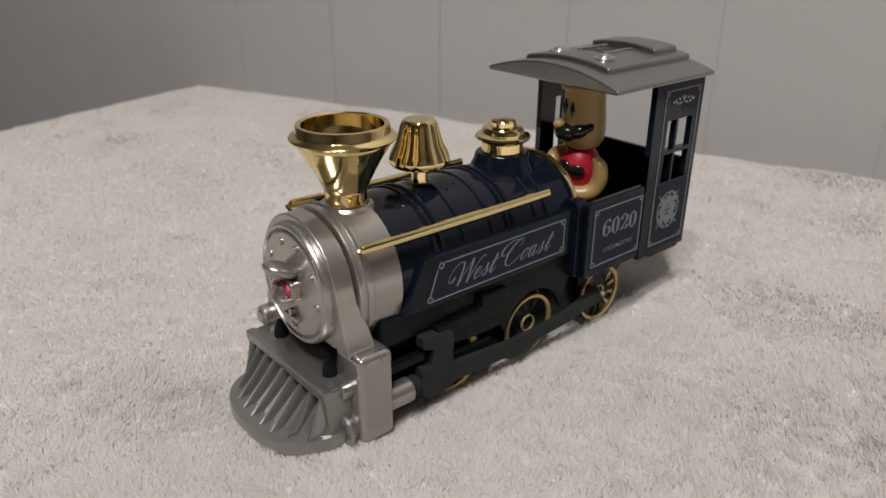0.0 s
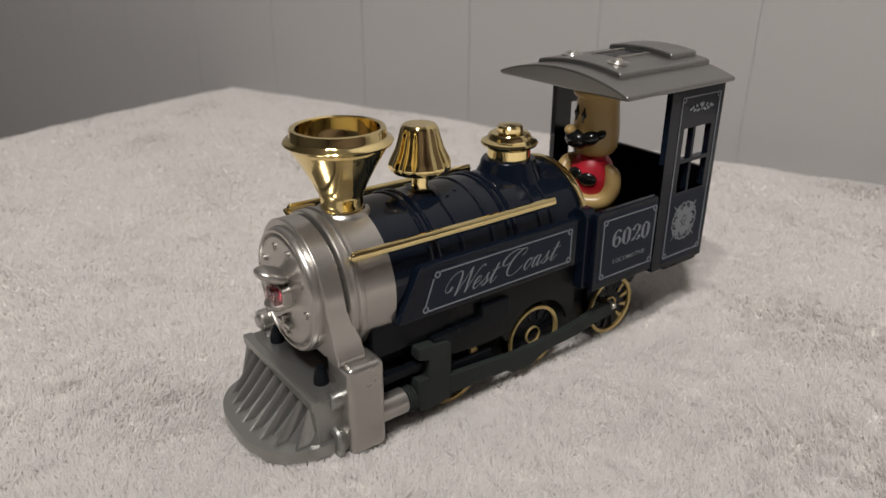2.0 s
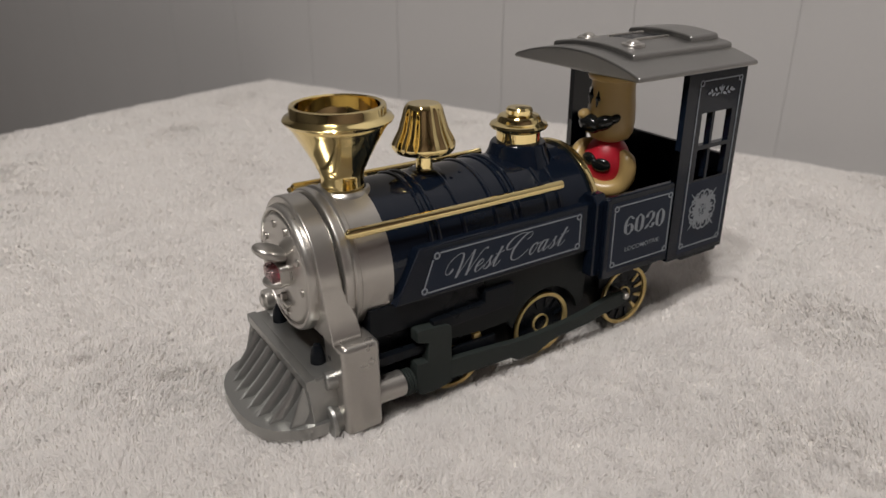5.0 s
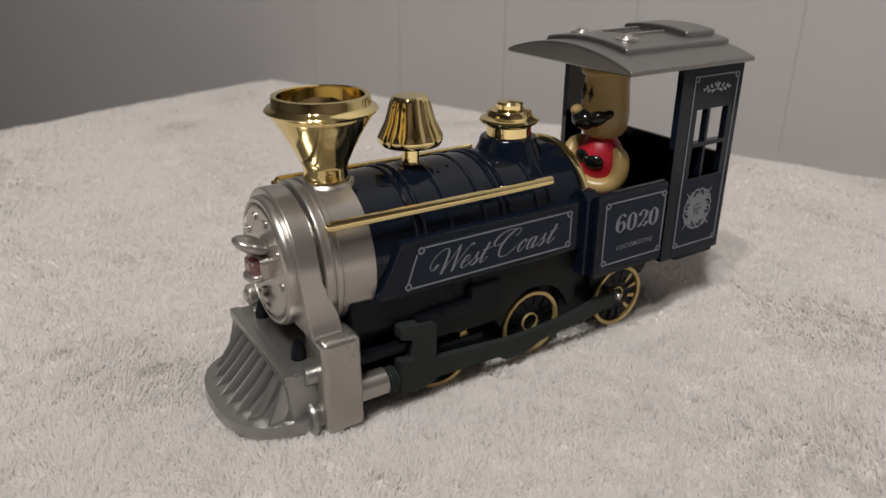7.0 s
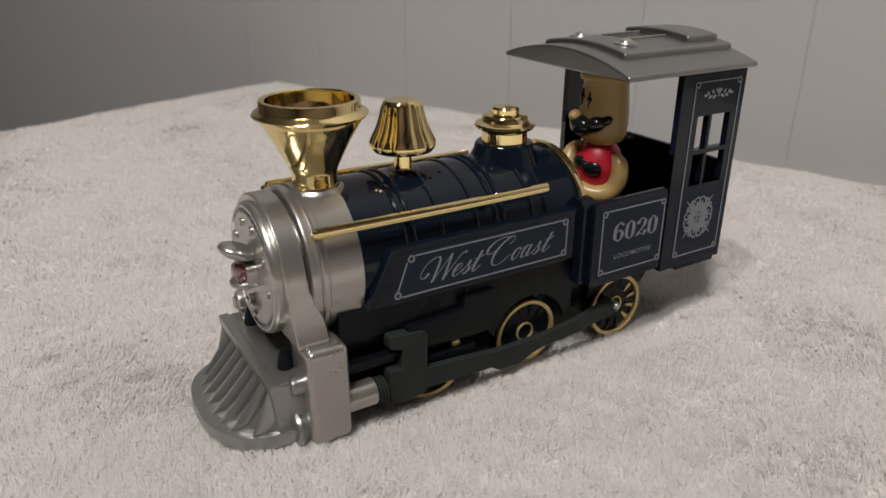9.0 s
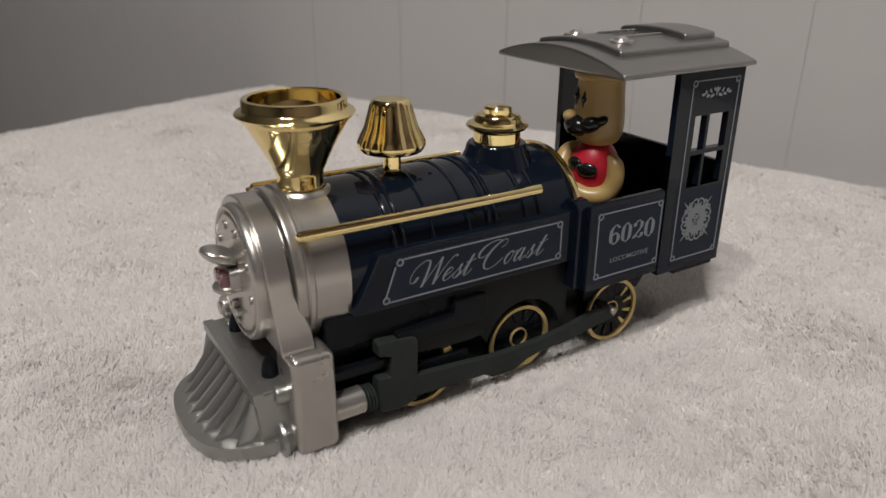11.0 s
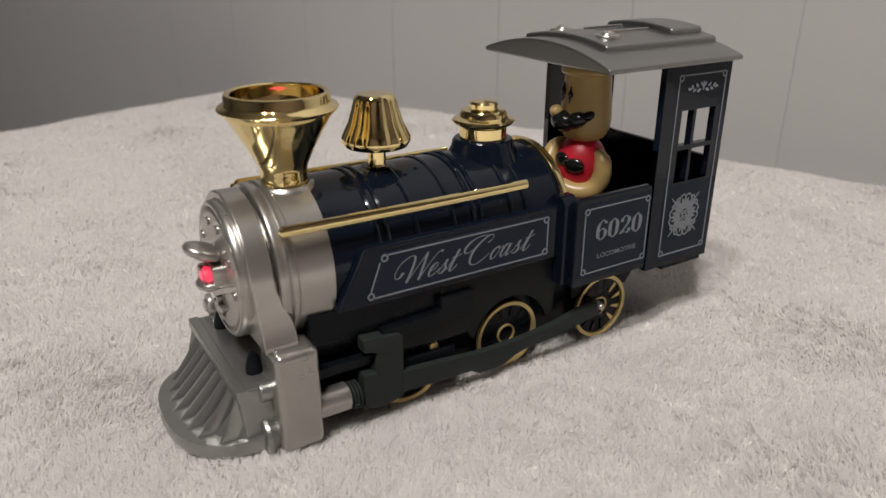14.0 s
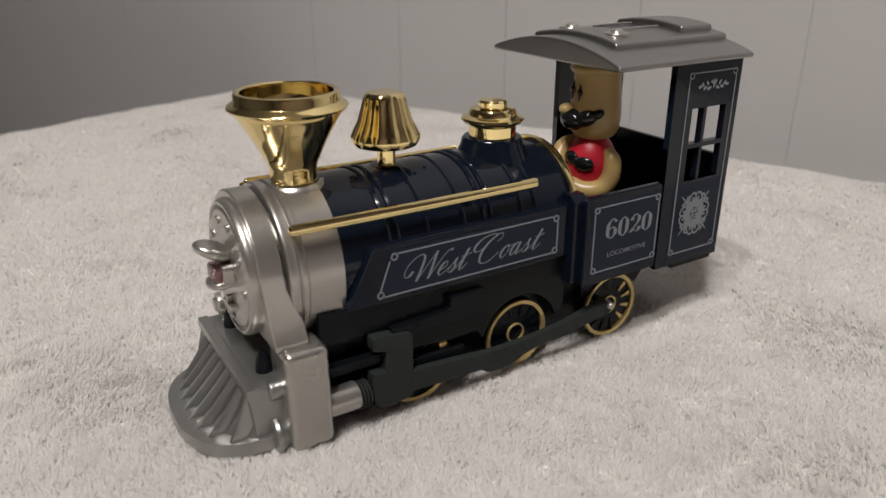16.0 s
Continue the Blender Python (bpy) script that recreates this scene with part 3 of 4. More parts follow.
SCRIPT = {
    "W": [[(0.28, 0.34), (0.20, 0.20), (0.07, 0.22), (0.0, 0.40), (0.08, 0.64), (0.28, 0.78), (0.45, 0.76), (0.52, 0.58), (0.54, 0.30), (0.54, 0.0)],
          [(0.54, 0.0), (0.68, 0.36), (0.82, 0.70), (0.86, 0.80)], [(0.86, 0.80), (0.90, 0.45), (0.93, 0.0)], [(0.93, 0.0), (1.08, 0.40), (1.24, 0.70), (1.36, 0.76), (1.40, 0.70)]],
    "e": [[(0.02, 0.14), (0.20, 0.22), (0.25, 0.32), (0.17, 0.38), (0.06, 0.28), (0.04, 0.10), (0.12, 0.0), (0.24, 0.05), (0.36, 0.18)]],
    "s": [[(0.0, 0.06), (0.10, 0.26), (0.17, 0.40)], [(0.17, 0.40), (0.16, 0.27), (0.22, 0.13), (0.13, 0.0), (0.0, 0.05)]],
    "t": [[(0.0, 0.06), (0.12, 0.36), (0.20, 0.62)], [(0.20, 0.62), (0.14, 0.25), (0.14, 0.04), (0.22, 0.0), (0.36, 0.16)], [(0.03, 0.41), (0.18, 0.40), (0.36, 0.46)]],
    "C": [[(0.46, 0.60), (0.58, 0.66), (0.58, 0.80), (0.40, 0.82), (0.14, 0.62), (0.02, 0.34), (0.08, 0.08), (0.28, -0.01), (0.50, 0.06), (0.70, 0.24)],
          [(0.40, 0.82), (0.14, 0.86), (-0.16, 0.78), (-0.32, 0.60), (-0.28, 0.44), (-0.12, 0.42), (0.04, 0.50), (0.20, 0.66)]],
    "o": [[(0.19, 0.38), (0.07, 0.31), (0.02, 0.14), (0.11, 0.0), (0.22, 0.08), (0.26, 0.24), (0.19, 0.38), (0.26, 0.31), (0.40, 0.36)]],
    "a": [[(0.25, 0.32), (0.15, 0.38), (0.04, 0.26), (0.03, 0.08), (0.11, 0.0), (0.21, 0.14), (0.27, 0.36)], [(0.27, 0.38), (0.25, 0.10), (0.30, 0.0), (0.42, 0.12)]],
}
bm, depth = bmesh.new(), NAME_Y - 0.010
for letter, x in (("W", 0.66), ("e", 1.86), ("s", 2.22), ("t", 2.50), ("C", 3.25), ("o", 4.06), ("a", 4.44), ("s", 4.90), ("t", 5.22)):
    for stroke in SCRIPT[letter]:
        depth -= 0.0006
        pen(bm, stroke, (x, 3.72 + 0.018 * x), depth, 0.088, 0.028, 0.52)
part("lettering", bm, DECAL, plate, "silver script lettering", weigh=False)

# cab
part("cab_floor", solid_box(7.15, 13.65, -2.85, 2.85, 2.25, 2.5, 0.04), BLACK, loco, "black cab floor")
for side in (-1, 1):
    y0, y1, back = side * 2.93, side * 2.70, 13.60 if side < 0 else 13.82
    part("cab_side", finish(prism(bmesh.new(), [(7.15, 2.20), (10.46, 2.20), (10.46, 5.15), (10.36, 5.25), (7.30, 5.25), (7.15, 5.15)], "y", y0, y1), 0.05), NAVY, loco, "low navy cab side")
    # tall rear panel with its window through it
    bm = bmesh.new()
    for x0, x1, z0, z1 in ((10.49, back, 2.05, 5.12), (10.49, back, 7.60, 9.22), (10.49, 11.40, 5.12, 7.60), (13.05, back, 5.12, 7.60), (11.98, 12.11, 5.12, 7.60), (11.40, 11.98, 6.26, 6.42), (12.11, 13.05, 6.26, 6.42)):
        box(bm, x0, x1, min(y0, y1) - (0.02 if side < 0 else 0), max(y0, y1) + (0.02 if side > 0 else 0), z0, z1)
    part("cab_window_panel", finish(bm), NAVY, loco, "tall navy rear cab panel with a four-pane window")
part("cab_rear", solid_box(13.38, 13.60, -2.68, 2.68, 2.2, 5.72, 0.05), BLACK, loco, "low black rear cab wall")
part("cab_front", finish(prism(bmesh.new(), [(-2.68, 2.3), (2.68, 2.3), (2.68, 5.0), (2.45, 5.3), (-2.45, 5.3), (-2.68, 5.0)], "x", 6.85, 7.42), 0.05), NAVY, loco)
part("cab_step", solid_box(11.5, 13.55, -2.80, -2.2, 1.80, 2.06, 0.05), BLACK, loco)
low_plate = flat("number_plate_panel", [(7.36, 2.46), (10.42, 2.46), (10.42, 5.02), (7.36, 5.02)], -2.938, PANEL, loco, 0.006)
frame_lines(7.50, 10.34, 2.62, 4.87, -2.945, low_plate)
NUMERALS = {
    "6": [[(0.40, 0.54), (0.34, 0.63), (0.22, 0.65), (0.09, 0.52), (0.06, 0.32), (0.09, 0.10), (0.22, 0.01), (0.36, 0.08), (0.40, 0.20), (0.36, 0.33), (0.24, 0.38), (0.13, 0.31)]],
    "0": [[(0.22, 0.65), (0.09, 0.55), (0.06, 0.33), (0.09, 0.10), (0.22, 0.01), (0.35, 0.10), (0.38, 0.33), (0.35, 0.55), (0.22, 0.65)]],
    "2": [[(0.06, 0.46), (0.08, 0.58), (0.22, 0.65), (0.36, 0.58), (0.36, 0.42), (0.24, 0.26), (0.10, 0.14), (0.05, 0.04)], [(0.05, 0.07), (0.16, 0.12), (0.30, 0.05), (0.40, 0.08), (0.41, 0.20)]],
}
bm, depth = bmesh.new(), -2.952
for k, numeral in enumerate("6020"):
    for stroke in NUMERALS[numeral]:
        depth -= 0.0008
        pen(bm, stroke, (8.00 + 0.53 * k, 3.73 - 0.01 * k), depth, 0.150, 0.042, 0.05, both_ways=True)
part("number_lettering", bm, DECAL, low_plate, "bold silver numerals", weigh=False)
lettering("small_lettering", "LOCOMOTIVE", 8.14, 3.08, -2.952, 1.74, 0.17, low_plate, 0.0, 0.006)
high_plate = flat("door_plate_panel", [(11.0, 2.25), (13.5, 2.25), (13.5, 5.05), (11.0, 5.05)], -2.958, PANEL, loco, 0.006)
frame_lines(11.10, 13.34, 2.48, 8.76, -2.966, high_plate)


def ornament(name, x, z, rx, rz, parent, leaves, y=-2.970):
    """A printed flower: rounded petals round a heart and long leaves between them."""
    bm, count = bmesh.new(), []
    def petal(cx, cz, length, width, turn):
        n = 12
        pts = []
        for i in range(n):
            a = 2 * math.pi * i / n
            u, v = length * math.cos(a), width * math.sin(a) * (1 - 0.35 * math.cos(a))
            pts.append((cx + rx * (u * math.cos(turn) - v * math.sin(turn)), cz + rz * (u * math.sin(turn) + v * math.cos(turn))))
        depth = y - 0.0012 * len(count)
        count.append(1)
        prism(bm, pts, "y", depth, depth + 0.004)
    if leaves:
        def inlay(points, a, thick=0.045):
            count.append(1)
            turned = [(rx * (u * math.cos(a) - v * math.sin(a)), rz * (u * math.sin(a) + v * math.cos(a))) for u, v in points]
            pen(bm, turned, (x, z), y - 0.0012 * len(count), thick, thick)
        for i in range(4):
            a = math.pi / 2 * i
            d = a + math.pi / 4
            petal(x + rx * 0.68 * math.cos(d), z + rz * 0.68 * math.sin(d), 0.52, 0.052, d)
            for off in (-0.17, 0.17):
                petal(x + rx * 0.62 * math.cos(d + off), z + rz * 0.62 * math.sin(d + off), 0.30, 0.045, d + 1.5 * off)
            for k in (-2, -1, 0, 1, 2):
                r = 0.52 - 0.02 * k * k
                petal(x + rx * r * math.cos(a + 0.22 * k), z + rz * r * math.sin(a + 0.22 * k), 0.28 - 0.02 * k * k, 0.085, a + 0.30 * k)
            inlay([(0.56, 0.40), (0.80, 0.30), (0.88, 0.12), (0.80, 0.0), (0.88, -0.12), (0.80, -0.30), (0.56, -0.40)], a, 0.07)
            inlay([(0.14, 0.0), (0.22, 0.14), (0.36, 0.10), (0.36, -0.10), (0.22, -0.14), (0.14, 0.0)], a, 0.05)
            for v in (-1, 1):
                inlay([(0.44, 0.40 * v), (0.60, 0.53 * v), (0.76, 0.48 * v), (0.74, 0.36 * v), (0.62, 0.38 * v)], a, 0.07)
            petal(x + rx * 0.10 * math.cos(d), z + rz * 0.10 * math.sin(d), 0.07, 0.05, d)
    else:
        for s in (-1, 1):
            for at, tall, size in ((0.10, 0.15, 0.14), (0.26, -0.10, 0.15), (0.40, 0.12, 0.13), (0.55, -0.08, 0.13), (0.70, 0.08, 0.11), (0.86, 0.0, 0.13)):
                petal(x + rx * s * at, z + rx * tall, size, 0.068, s * (0.8 if tall > 0 else -0.4 if tall < 0 else 0.0))
        petal(x, z + rx * 0.10, 0.06, 0.22, 0)
    return part(name, finish(bm), DECAL, parent, "silver printed flower ornament")


ornament("flower_print", 12.10, 3.88, 0.84, 0.86, high_plate, True)
ornament("scroll_print", 12.26, 8.30, 0.74, 0.74, high_plate, False)

# curved roof
def roof_shell(x0, x1, half, crown, edge, thick, n=28):
    pts = []
    for i in range(n + 1):
        y = -half + 2 * half * i / n
        pts.append((y, edge + (crown - edge) * (1 - (abs(y) / half) ** 2.0)))
    return finish(prism(bmesh.new(), pts + [(half, edge - thick), (-half, edge - thick)], "x", x0, x1), 0.10, 4)


roof = part("roof", roof_shell(7.75, 13.82, 3.2, 9.82, 9.26, 0.16), ROOF, loco, "curved silver cab roof")
part("roof_plate", roof_shell(8.65, 13.78, 2.05, 9.98, 9.76, 0.40), ROOF, roof, "raised silver plate on the roof")
part("roof_hatch", roof_shell(12.05, 13.58, 1.55, 10.18, 10.04, 0.3), ROOF, roof, "raised roof hatch")
for y in (-1.1, 1.1):
    bm = bmesh.new()
    lathe(bm, [(0.0, 10.10), (0.10, 10.09), (0.20, 10.04), (0.24, 9.98), (0.40, 9.96), (0.44, 9.90), (0.44, 9.80)], (9.55, y, 0), "z", 28)
    part("roof_knob", finish(bm), SILVER, roof)
for y in (-0.62, 0.62):
    part("roof_rib", finish(box(bmesh.new(), 10.1, 11.9, y - 0.06, y + 0.06, 9.8, 10.03), 0.03), SILVER, roof)
# no recess is cut: its shade is a black sheet flush with the plate
part("roof_recess_shade", finish(box(bmesh.new(), 10.2, 11.88, -0.5, 0.5, 9.8, 9.985), 0.01), BLACK, roof, "flush black sheet for the shade in the roof plate's recess")

# frame and running gear
part("chassis", solid_box(-2.2, 10.6, -1.75, 1.75, 0.08, 2.30, 0.08), BLACK, loco, "black underframe")
part("running_board", solid_box(-1.7, 7.2, -2.20, 2.20, 2.30, 3.28, 0.06), BLACK, loco, "black running board")
part("rear_frame", finish(prism(bmesh.new(), [(8.0, 2.2), (11.4, 2.2), (10.6, 1.2), (8.0, 1.2)], "y", -2.0, 2.0), 0.05), BLACK, loco)
for side in (-1, 1):
    s = side
    part("cylinder_block", solid_box(-2.95, -1.70, s * 2.90, s * 1.5, -0.36, 2.72, 0.22, 4), SILVER, loco, "silver cylinder block")
    bm = bmesh.new()
    lathe(bm, [(0.0, -1.75), (0.42, -1.75), (0.42, -0.82), (0.38, -0.78), (0.0, -0.78)], (0, s * 2.40, 0.60), "x", 28)
    part("piston_rod", finish(bm), SILVER, loco)
    bm = bmesh.new()
    lathe(bm, [(0.0, -3.24), (0.10, -3.25), (0.13, -3.30), (0.22, -3.31), (0.28, -3.27), (0.30, -3.18), (0.30, -2.85), (0.0, -2.85)], (0, s * 2.22, 1.46), "x", 26)
    part("cylinder_bolt", finish(bm), SILVER_DULL, loco, "small silver bolt head")
    bm = bmesh.new()
    lathe(bm, [(0.0, -3.16), (0.24, -3.16), (0.28, -3.28), (0.33, -3.33), (0.46, -3.33), (0.55, -3.29), (0.57, -3.20), (0.50, -3.10), (0.44, -3.02), (0.42, -2.85), (0.0, -2.85)], (0, s * 2.26, 0.06), "x", 30)
    part("cylinder_cover", finish(bm), SILVER_DULL, loco, "flared silver cylinder cover with a raised ring")
    bm = prism(bmesh.new(), [(-0.26, 2.24), (-0.20, 2.32), (0.0, 2.30), (0.83, 2.22), (0.98, 2.15), (1.04, 2.02), (1.02, 0.02), (0.40, -0.10), (-0.13, -0.08), (-0.30, 0.12), (-0.32, 0.90), (-0.28, 1.14), (0.11, 1.11), (0.16, 1.76), (-0.26, 1.88)], "y", s * 2.56, s * 2.1)
    part("crosshead", finish(bm, 0.05), GREY, loco, "dark grey crosshead bracket")
    part("slide_bar", solid_box(-1.7, 0.6, s * 2.3, s * 2.0, 1.30, 1.62, 0.04), BLACK, loco)
    bm = prism(bmesh.new(), [(0.95, 0.16), (2.4, 0.10), (3.45, 0.08), (3.80, -0.12), (4.65, -0.12), (5.20, 0.13), (5.70, 0.24), (7.0, 0.31), (7.7, 0.44), (8.60, 0.58), (8.92, 0.66), (9.06, 0.82), (9.0, 1.0), (8.75, 1.08), (7.90, 1.08), (7.55, 0.98), (6.9, 0.84), (5.7, 0.70), (4.5, 0.66), (3.7, 0.67), (2.4, 0.79), (0.95, 0.89)], "y", s * 2.58, s * 2.32)
    part("coupling_rod", finish(bm, 0.05), GREY, loco, "dark grey coupling rod")
    bm = lathe(bmesh.new(), [(0.0, 2.70), (0.10, 2.68), (0.14, 2.62), (0.14, 1.95), (0.0, 1.95)], (8.86, 0, 0.95), "y", 16)
    for v in bm.verts:
        v.co.y *= s
    part("crank_pin", finish(bm), SILVER, loco)
    part("frame_plate", finish(prism(bmesh.new(), [(1.0, 1.50), (2.5, 1.38), (3.50, 1.40), (3.50, 2.16), (2.97, 2.20), (2.15, 2.14), (2.05, 1.98), (1.0, 2.02)], "y", s * 2.32, s * 2.16), 0.03), SKIRT, loco)
    arc = [(5.22 + 1.50 * math.cos(a), 0.66 + 1.50 * math.sin(a)) for a in [math.pi * (0.93 - 0.86 * i / 14) for i in range(15)]]
    part("wheel_arch_skirt", finish(prism(bmesh.new(), [(3.52, 1.30)] + arc + [(7.0, 1.30), (7.0, 3.20), (2.55, 3.20), (2.55, 2.30), (3.52, 2.30)], "y", s * 2.235, s * 2.08), 0.02), SKIRT, loco, "black skirt with an arch over the wheel")
    for k in range(4):
        part("gland_ring", finish(lathe(bmesh.new(), [(0.0, -0.80 + 0.10 * k), (0.40, -0.80 + 0.10 * k), (0.44, -0.76 + 0.10 * k), (0.40, -0.72 + 0.10 * k), (0.0, -0.72 + 0.10 * k)], (0, s * 2.36, 0.52), "x", 24)), GREY, loco)
    part("brass_stud", solid_box(2.19, 2.42, s * 2.14, s * 1.70, 1.00, 1.24, 0.02), GOLD_PAINT, loco)
    part("guard_plate", solid_box(1.2, 3.0, s * 2.28, s * 2.12, 0.45, 1.06, 0.03), BLACK, loco)
    bm = prism(bmesh.new(), [(0.4, 2.0), (3.6, 2.1), (3.6, 2.9), (2.4, 2.9), (2.4, 2.5), (0.4, 2.4)], "y", s * 2.45, s * 2.1)
    part("valve_gear", finish(bm, 0.04), BLACK, loco)


first_wheel = None
for x in (1.45, 5.22, 9.38):
    for side in (-1, 1):
        m = pose(x * CM, side * 1.78 * CM, (0.66 if x == 5.22 else 0.60) * CM, 0, 0, 0 if side > 0 else 180)
        if first_wheel is None:
            bm = lathe(bmesh.new(), [(0.0, -0.15), (1.2, -0.15), (1.2, 0.18), (0.0, 0.18)], (0, 0, 0), "y", 48)
            first_wheel = part("wheel", finish(bm, 0.02), BLACK, loco, "black spoked wheel with gold rim", m)
            rim_mesh = part("rim", finish(lathe(bmesh.new(), [(1.06, 0.18), (1.06, 0.28), (1.19, 0.30), (1.20, 0.18)], (0, 0, 0), "y", 56)), GOLD_PAINT, first_wheel, "gold wheel rim")
            hub_mesh = part("hub", finish(lathe(bmesh.new(), [(0.29, 0.18), (0.29, 0.24), (0.34, 0.25), (0.35, 0.18)], (0, 0, 0), "y", 32)), GOLD_PAINT, first_wheel, "gold hub ring")
            spokes = []
            for k in range(12):
                bm = prism(bmesh.new(), [(0.62, -0.035), (1.0, -0.075), (1.0, 0.075), (0.62, 0.035)], "y", 0.17, 0.235)
                spokes.append(part("spoke", finish(bm), BLACK, first_wheel, "", pose(0, 0, 0, 0, 30 * k + 15, 0)))
            bm = prism(bmesh.new(), [(0.62, -0.035), (1.0, -0.075), (1.0, 0.075), (0.62, 0.035)], "y", 0.17, 0.235)
            gilt = bpy.data.meshes.new("gilt_spoke")
            finish(bm).to_mesh(gilt), gilt.materials.append(GOLD_PAINT)
        else:
            w = again(first_wheel, m)
            again(rim_mesh, Matrix.Identity(4), w)
            again(hub_mesh, Matrix.Identity(4), w)
            for k in range(12):
                o = again(spokes[k], pose(0, 0, 0, 0, 30 * k + 15, 0), w)
                if x > 9 and 4 <= k <= 7:
                    o.data = gilt

# front deck and cowcatcher
part("front_deck", solid_box(-3.60, -1.8, -2.25, 2.55, 1.30, 1.68, 0.03), SILVER_DULL, loco, "silver front deck")
cow = new("cowcatcher")
cow.parent = loco
tagged(cow, "silver slatted cowcatcher")


def nose(y):
    """How far forward the foot plate reaches at y."""
    return -3.35 - 2.12 * (1.0 - min(1.0, abs(y - 0.05) / 2.52) ** 2.5) ** 0.4


base = [(nose(y), y) for y in [2.57 * math.sin(math.pi * (i / 40 - 0.5)) + 0.05 for i in range(41)]]
part("base_plate", finish(prism(bmesh.new(), base + [(-2.9, 2.56), (-2.9, -2.56)], "z", -0.24, 0.18), 0.06, 2), SILVER_DULL, cow)
part("top_bar", solid_box(-3.90, -3.58, -2.32, 2.68, 1.36, 1.685, 0.04), SILVER_DULL, cow)


def crest(y, t, back=0.0):
    """A place on the sloping ribbed front at y: t from its top edge (0) to its foot (1); back, how far behind the crests."""
    top, foot = Vector((-3.86, y + 0.14, 1.42)), Vector((min(nose(y) + 0.16, -3.80), y, 0.09))
    bend = Vector((top.x * 0.55 + foot.x * 0.45, y + 0.07, 0.70))
    p = top * (1 - t) ** 2 + bend * 2 * t * (1 - t) + foot * t * t
    return p + Vector((0.85, 0.0, -0.53)) * back


bm, rows = bmesh.new(), []
for i in range(31):
    y = -2.36 + 4.86 * i / 30
    rows.append([bm.verts.new(V(*crest(y, t / 8, 0.46 - 0.20 * t / 8))) for t in range(9)])
for p, q in zip(rows, rows[1:]):
    for t in range(8):
        bm.faces.new((p[t], q[t], q[t + 1], p[t + 1]))
part("shield", finish(bm), SILVER_DULL, cow)
for k in range(9):
    y = 2.36 - 0.56 * k
    bm, rows = bmesh.new(), []
    for i in range(9):
        t = i / 8
        ring = []
        for side, back in ((-0.10, 0.55), (-0.055, 0.05), (0.0, 0.0), (0.055, 0.05), (0.10, 0.55)):
            p = crest(y, t, back * (1.0 - 0.40 * t))
            ring.append(bm.verts.new(V(p.x, p.y + side, p.z)))
        rows.append(ring)
    for p, q in zip(rows, rows[1:]):
        for c in range(4):
            bm.faces.new((p[c], p[c + 1], q[c + 1], q[c]))
    bm.faces.new(rows[0][::-1]), bm.faces.new(rows[-1])
    part("slat", finish(bm, angle=50), SILVER_DULL, cow)
for s in (-1, 1):
    part("cheek", finish(prism(bmesh.new(), [(-3.88, 1.62), (-2.9, 1.62), (-2.9, 0.1), (-3.75, 0.1)], "y", s * 2.33 + 0.18 + 0.18 * s, s * 1.95 + 0.18 + 0.18 * s), 0.04), SILVER_DULL, cow)
for y in (-1.45, 1.6):
    part("deck_peg", finish(lathe(bmesh.new(), [(0.0, 2.30), (0.10, 2.28), (0.18, 2.12), (0.23, 1.88), (0.24, 1.66), (0.0, 1.66)], (-3.12, y, 0), "z", 20)), BLACK, loco, "black rubber peg")
for y in (-2.0, 2.0):
    bm = bmesh.new()
    lathe(bm, [(0.0, -3.32), (0.20, -3.32), (0.24, -3.26), (0.36, -3.22), (0.38, -3.14), (0.38, -2.6), (0.0, -2.6)], (0, y + 0.75, 1.95), "x", 22)
    if y > 0:
        part("buffer", finish(bm), SILVER, loco)

# ---- the driver figure in the cab ----
fig = bmesh.new()
DX, DY = 9.55, -0.38
lathe(fig, [(0.0, 6.36), (0.45, 6.38), (0.70, 6.50), (0.84, 6.75), (0.88, 7.10), (0.86, 7.6), (0.80, 8.2), (0.78, 8.62), (0.90, 8.66), (0.94, 8.76), (0.90, 8.86), (0.80, 8.92), (0.78, 9.2), (0.0, 9.25)], (DX, DY, 0), "z", 32)
ellipsoid(fig, (DX, DY + 0.05, 5.48), (0.90, 0.88, 1.10), 24, 14, 1)
ellipsoid(fig, (DX - 1.02, DY + 0.34, 7.42), (0.26, 0.22, 0.20), 16, 10, 0)
ellipsoid(fig, (DX - 0.90, DY + 0.12, 7.10), (0.36, 0.50, 0.36), 20, 12, 2, pose(0, 0, 0, 10, 0, 0))
ellipsoid(fig, (DX - 0.74, DY - 0.36, 7.18), (0.30, 0.44, 0.28), 16, 10, 2, pose(0, 0, 0, -24, 0, 35))
ellipsoid(fig, (DX - 0.52, DY - 0.66, 7.34), (0.20, 0.26, 0.17), 12, 8, 2, pose(0, 0, 0, -30, 0, 45))
ellipsoid(fig, (DX - 0.78, DY + 0.52, 7.20), (0.18, 0.26, 0.20), 16, 10, 2)
for y, z in ((0.30, 8.06), (-0.06, 8.00)):
    ellipsoid(fig, (DX - 0.80, DY + y, z), (0.05, 0.065, 0.32), 10, 8, 2, pose(0, 0, 0, 0, 6, 0))
    ellipsoid(fig, (DX - 0.80, DY + y, z), (0.06, 0.13, 0.13), 10, 8, 2)
ellipsoid(fig, (DX - 0.86, DY + 0.10, 5.76), (0.12, 0.34, 0.24), 16, 8, 2)
ellipsoid(fig, (DX - 0.74, DY - 0.42, 5.62), (0.14, 0.36, 0.25), 16, 8, 2, pose(0, 0, 0, 0, 0, 30))
ellipsoid(fig, (DX - 0.86, DY - 0.16, 5.69), (0.12, 0.14, 0.15), 12, 8, 2)
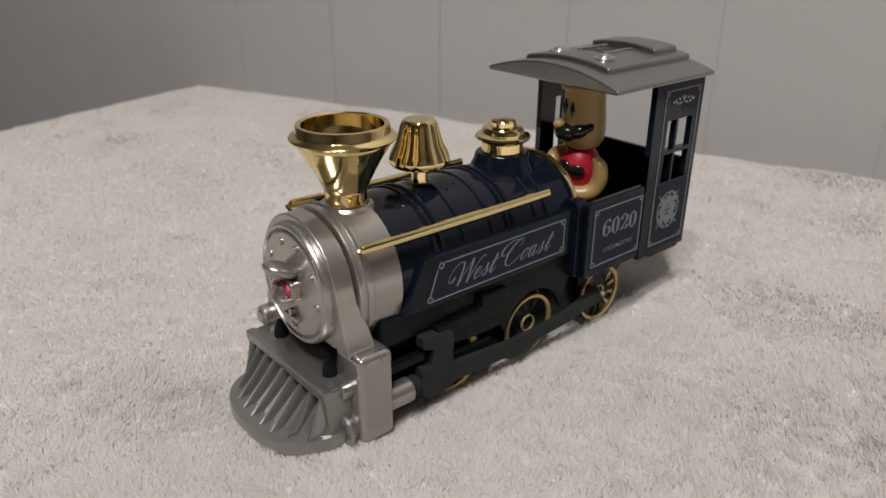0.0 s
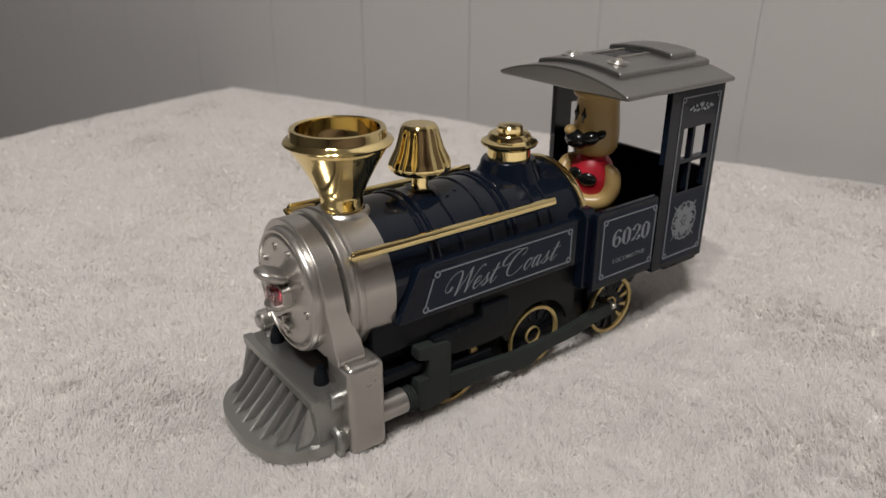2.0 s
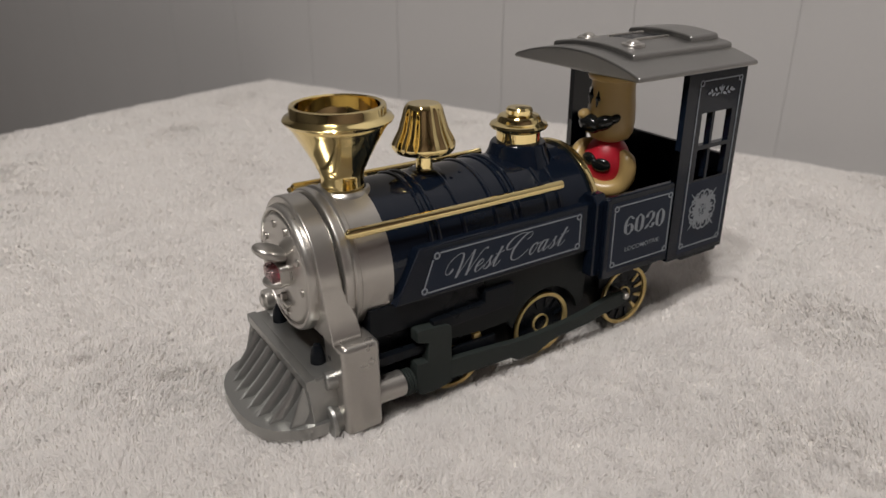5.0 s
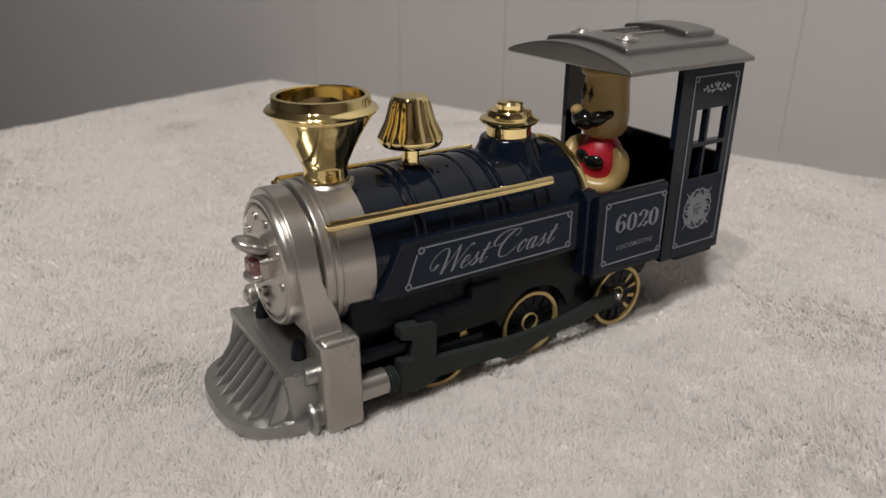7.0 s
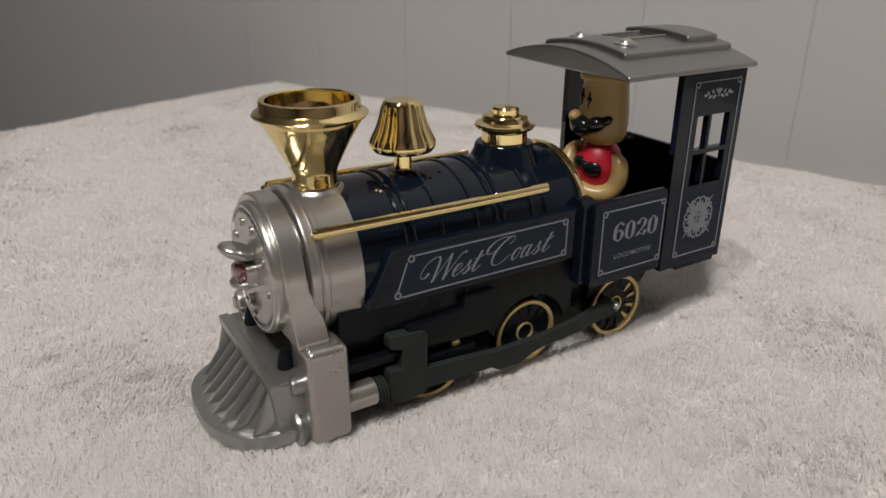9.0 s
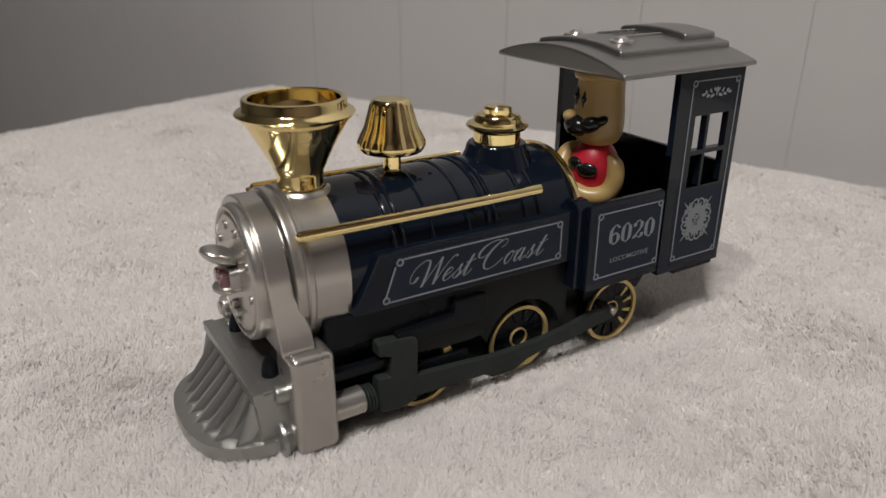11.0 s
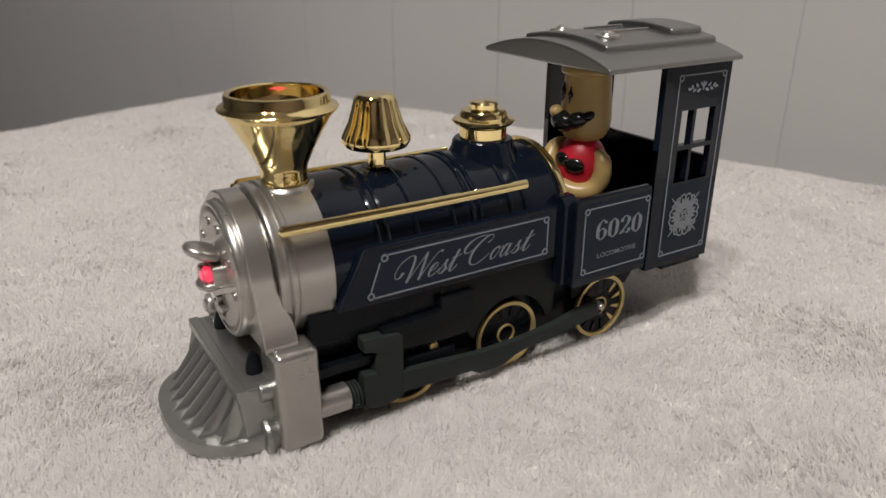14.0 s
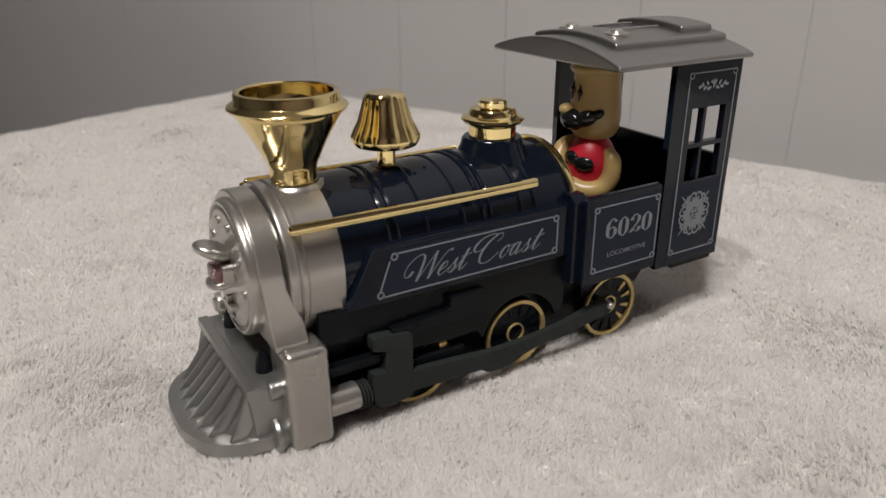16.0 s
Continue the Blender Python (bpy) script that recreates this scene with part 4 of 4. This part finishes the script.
def limb(points, radii):
    """A smooth arm through a few points."""
    fine, fat = [], []
    for k in range(len(points) - 1):
        p0, p1, p2, p3 = (Vector(points[max(0, min(len(points) - 1, k + d))]) for d in (-1, 0, 1, 2))
        for i in range(5):
            t = i / 5
            fine.append(0.5 * (2 * p1 + (p2 - p0) * t + (2 * p0 - 5 * p1 + 4 * p2 - p3) * t * t + (3 * p1 - p0 - 3 * p2 + p3) * t ** 3))
            fat.append(radii[k] * (1 - t) + radii[k + 1] * t)
    tube(fig, fine + [Vector(points[-1])], fat + [radii[-1]], 14)
limb([(DX + 0.05, DY - 0.62, 6.02), (DX + 0.08, DY - 0.92, 5.75), (DX + 0.0, DY - 1.0, 5.2), (DX - 0.25, DY - 0.85, 4.78), (DX - 0.65, DY - 0.45, 4.68), (DX - 0.95, DY - 0.05, 4.85), (DX - 1.05, DY + 0.15, 4.95)], [0.16, 0.30, 0.33, 0.34, 0.32, 0.28, 0.16])
limb([(DX - 0.15, DY + 0.55, 6.2), (DX - 0.5, DY + 0.80, 6.05), (DX - 0.85, DY + 0.75, 5.7), (DX - 1.05, DY + 0.45, 5.2), (DX - 1.1, DY + 0.2, 5.0)], [0.16, 0.28, 0.30, 0.27, 0.16])
lathe(fig, [(0.0, 2.5), (0.8, 2.5), (0.75, 4.6), (0.0, 4.8)], (DX + 0.05, DY + 0.05, 0), "z", 20)
figure = part("driver_figure", finish(fig, angle=60), [SKIN, RED, INK])
tagged(figure, "cream toy driver doll in a red vest inside the cab", "doll")


# ---- what moves: two always-glowing red bulbs, slid forward and back into dark bores to imitate blinking ----
def blink(bulb, lit, shown, rest):
    rows = [(0.0, rest)]
    for start, stop in lit:
        rows += [(start - 0.034, rest), (start, shown), (stop, shown), (stop + 0.034, rest)]
    walk(bulb, rows + [(16.0, rest)])


def motions():
    together = [(0.14, 0.54), (0.74, 0.94), (3.57, 3.64), (7.97, 8.04), (8.37, 8.43), (12.77, 12.84), (13.17, 13.24), (13.36, 13.43), (13.57, 13.64),
                (13.97, 14.04), (14.17, 14.23), (15.10, 15.24), (15.47, 15.64), (15.77, 15.93)]
    lamp_alone, chimney_alone = [(2.47, 2.53), (7.47, 7.53), (12.47, 12.53)], [(2.77, 2.83)]
    blink(lamp_bulb, sorted(together + lamp_alone), pose(-0.0373, -0.0005, 0.0424), pose(-0.0338, -0.0005, 0.0424))
    blink(chimney_bulb, sorted(together + chimney_alone), pose(-0.0127, 0, 0.0866), pose(-0.0127, 0, 0.0700))


motions()
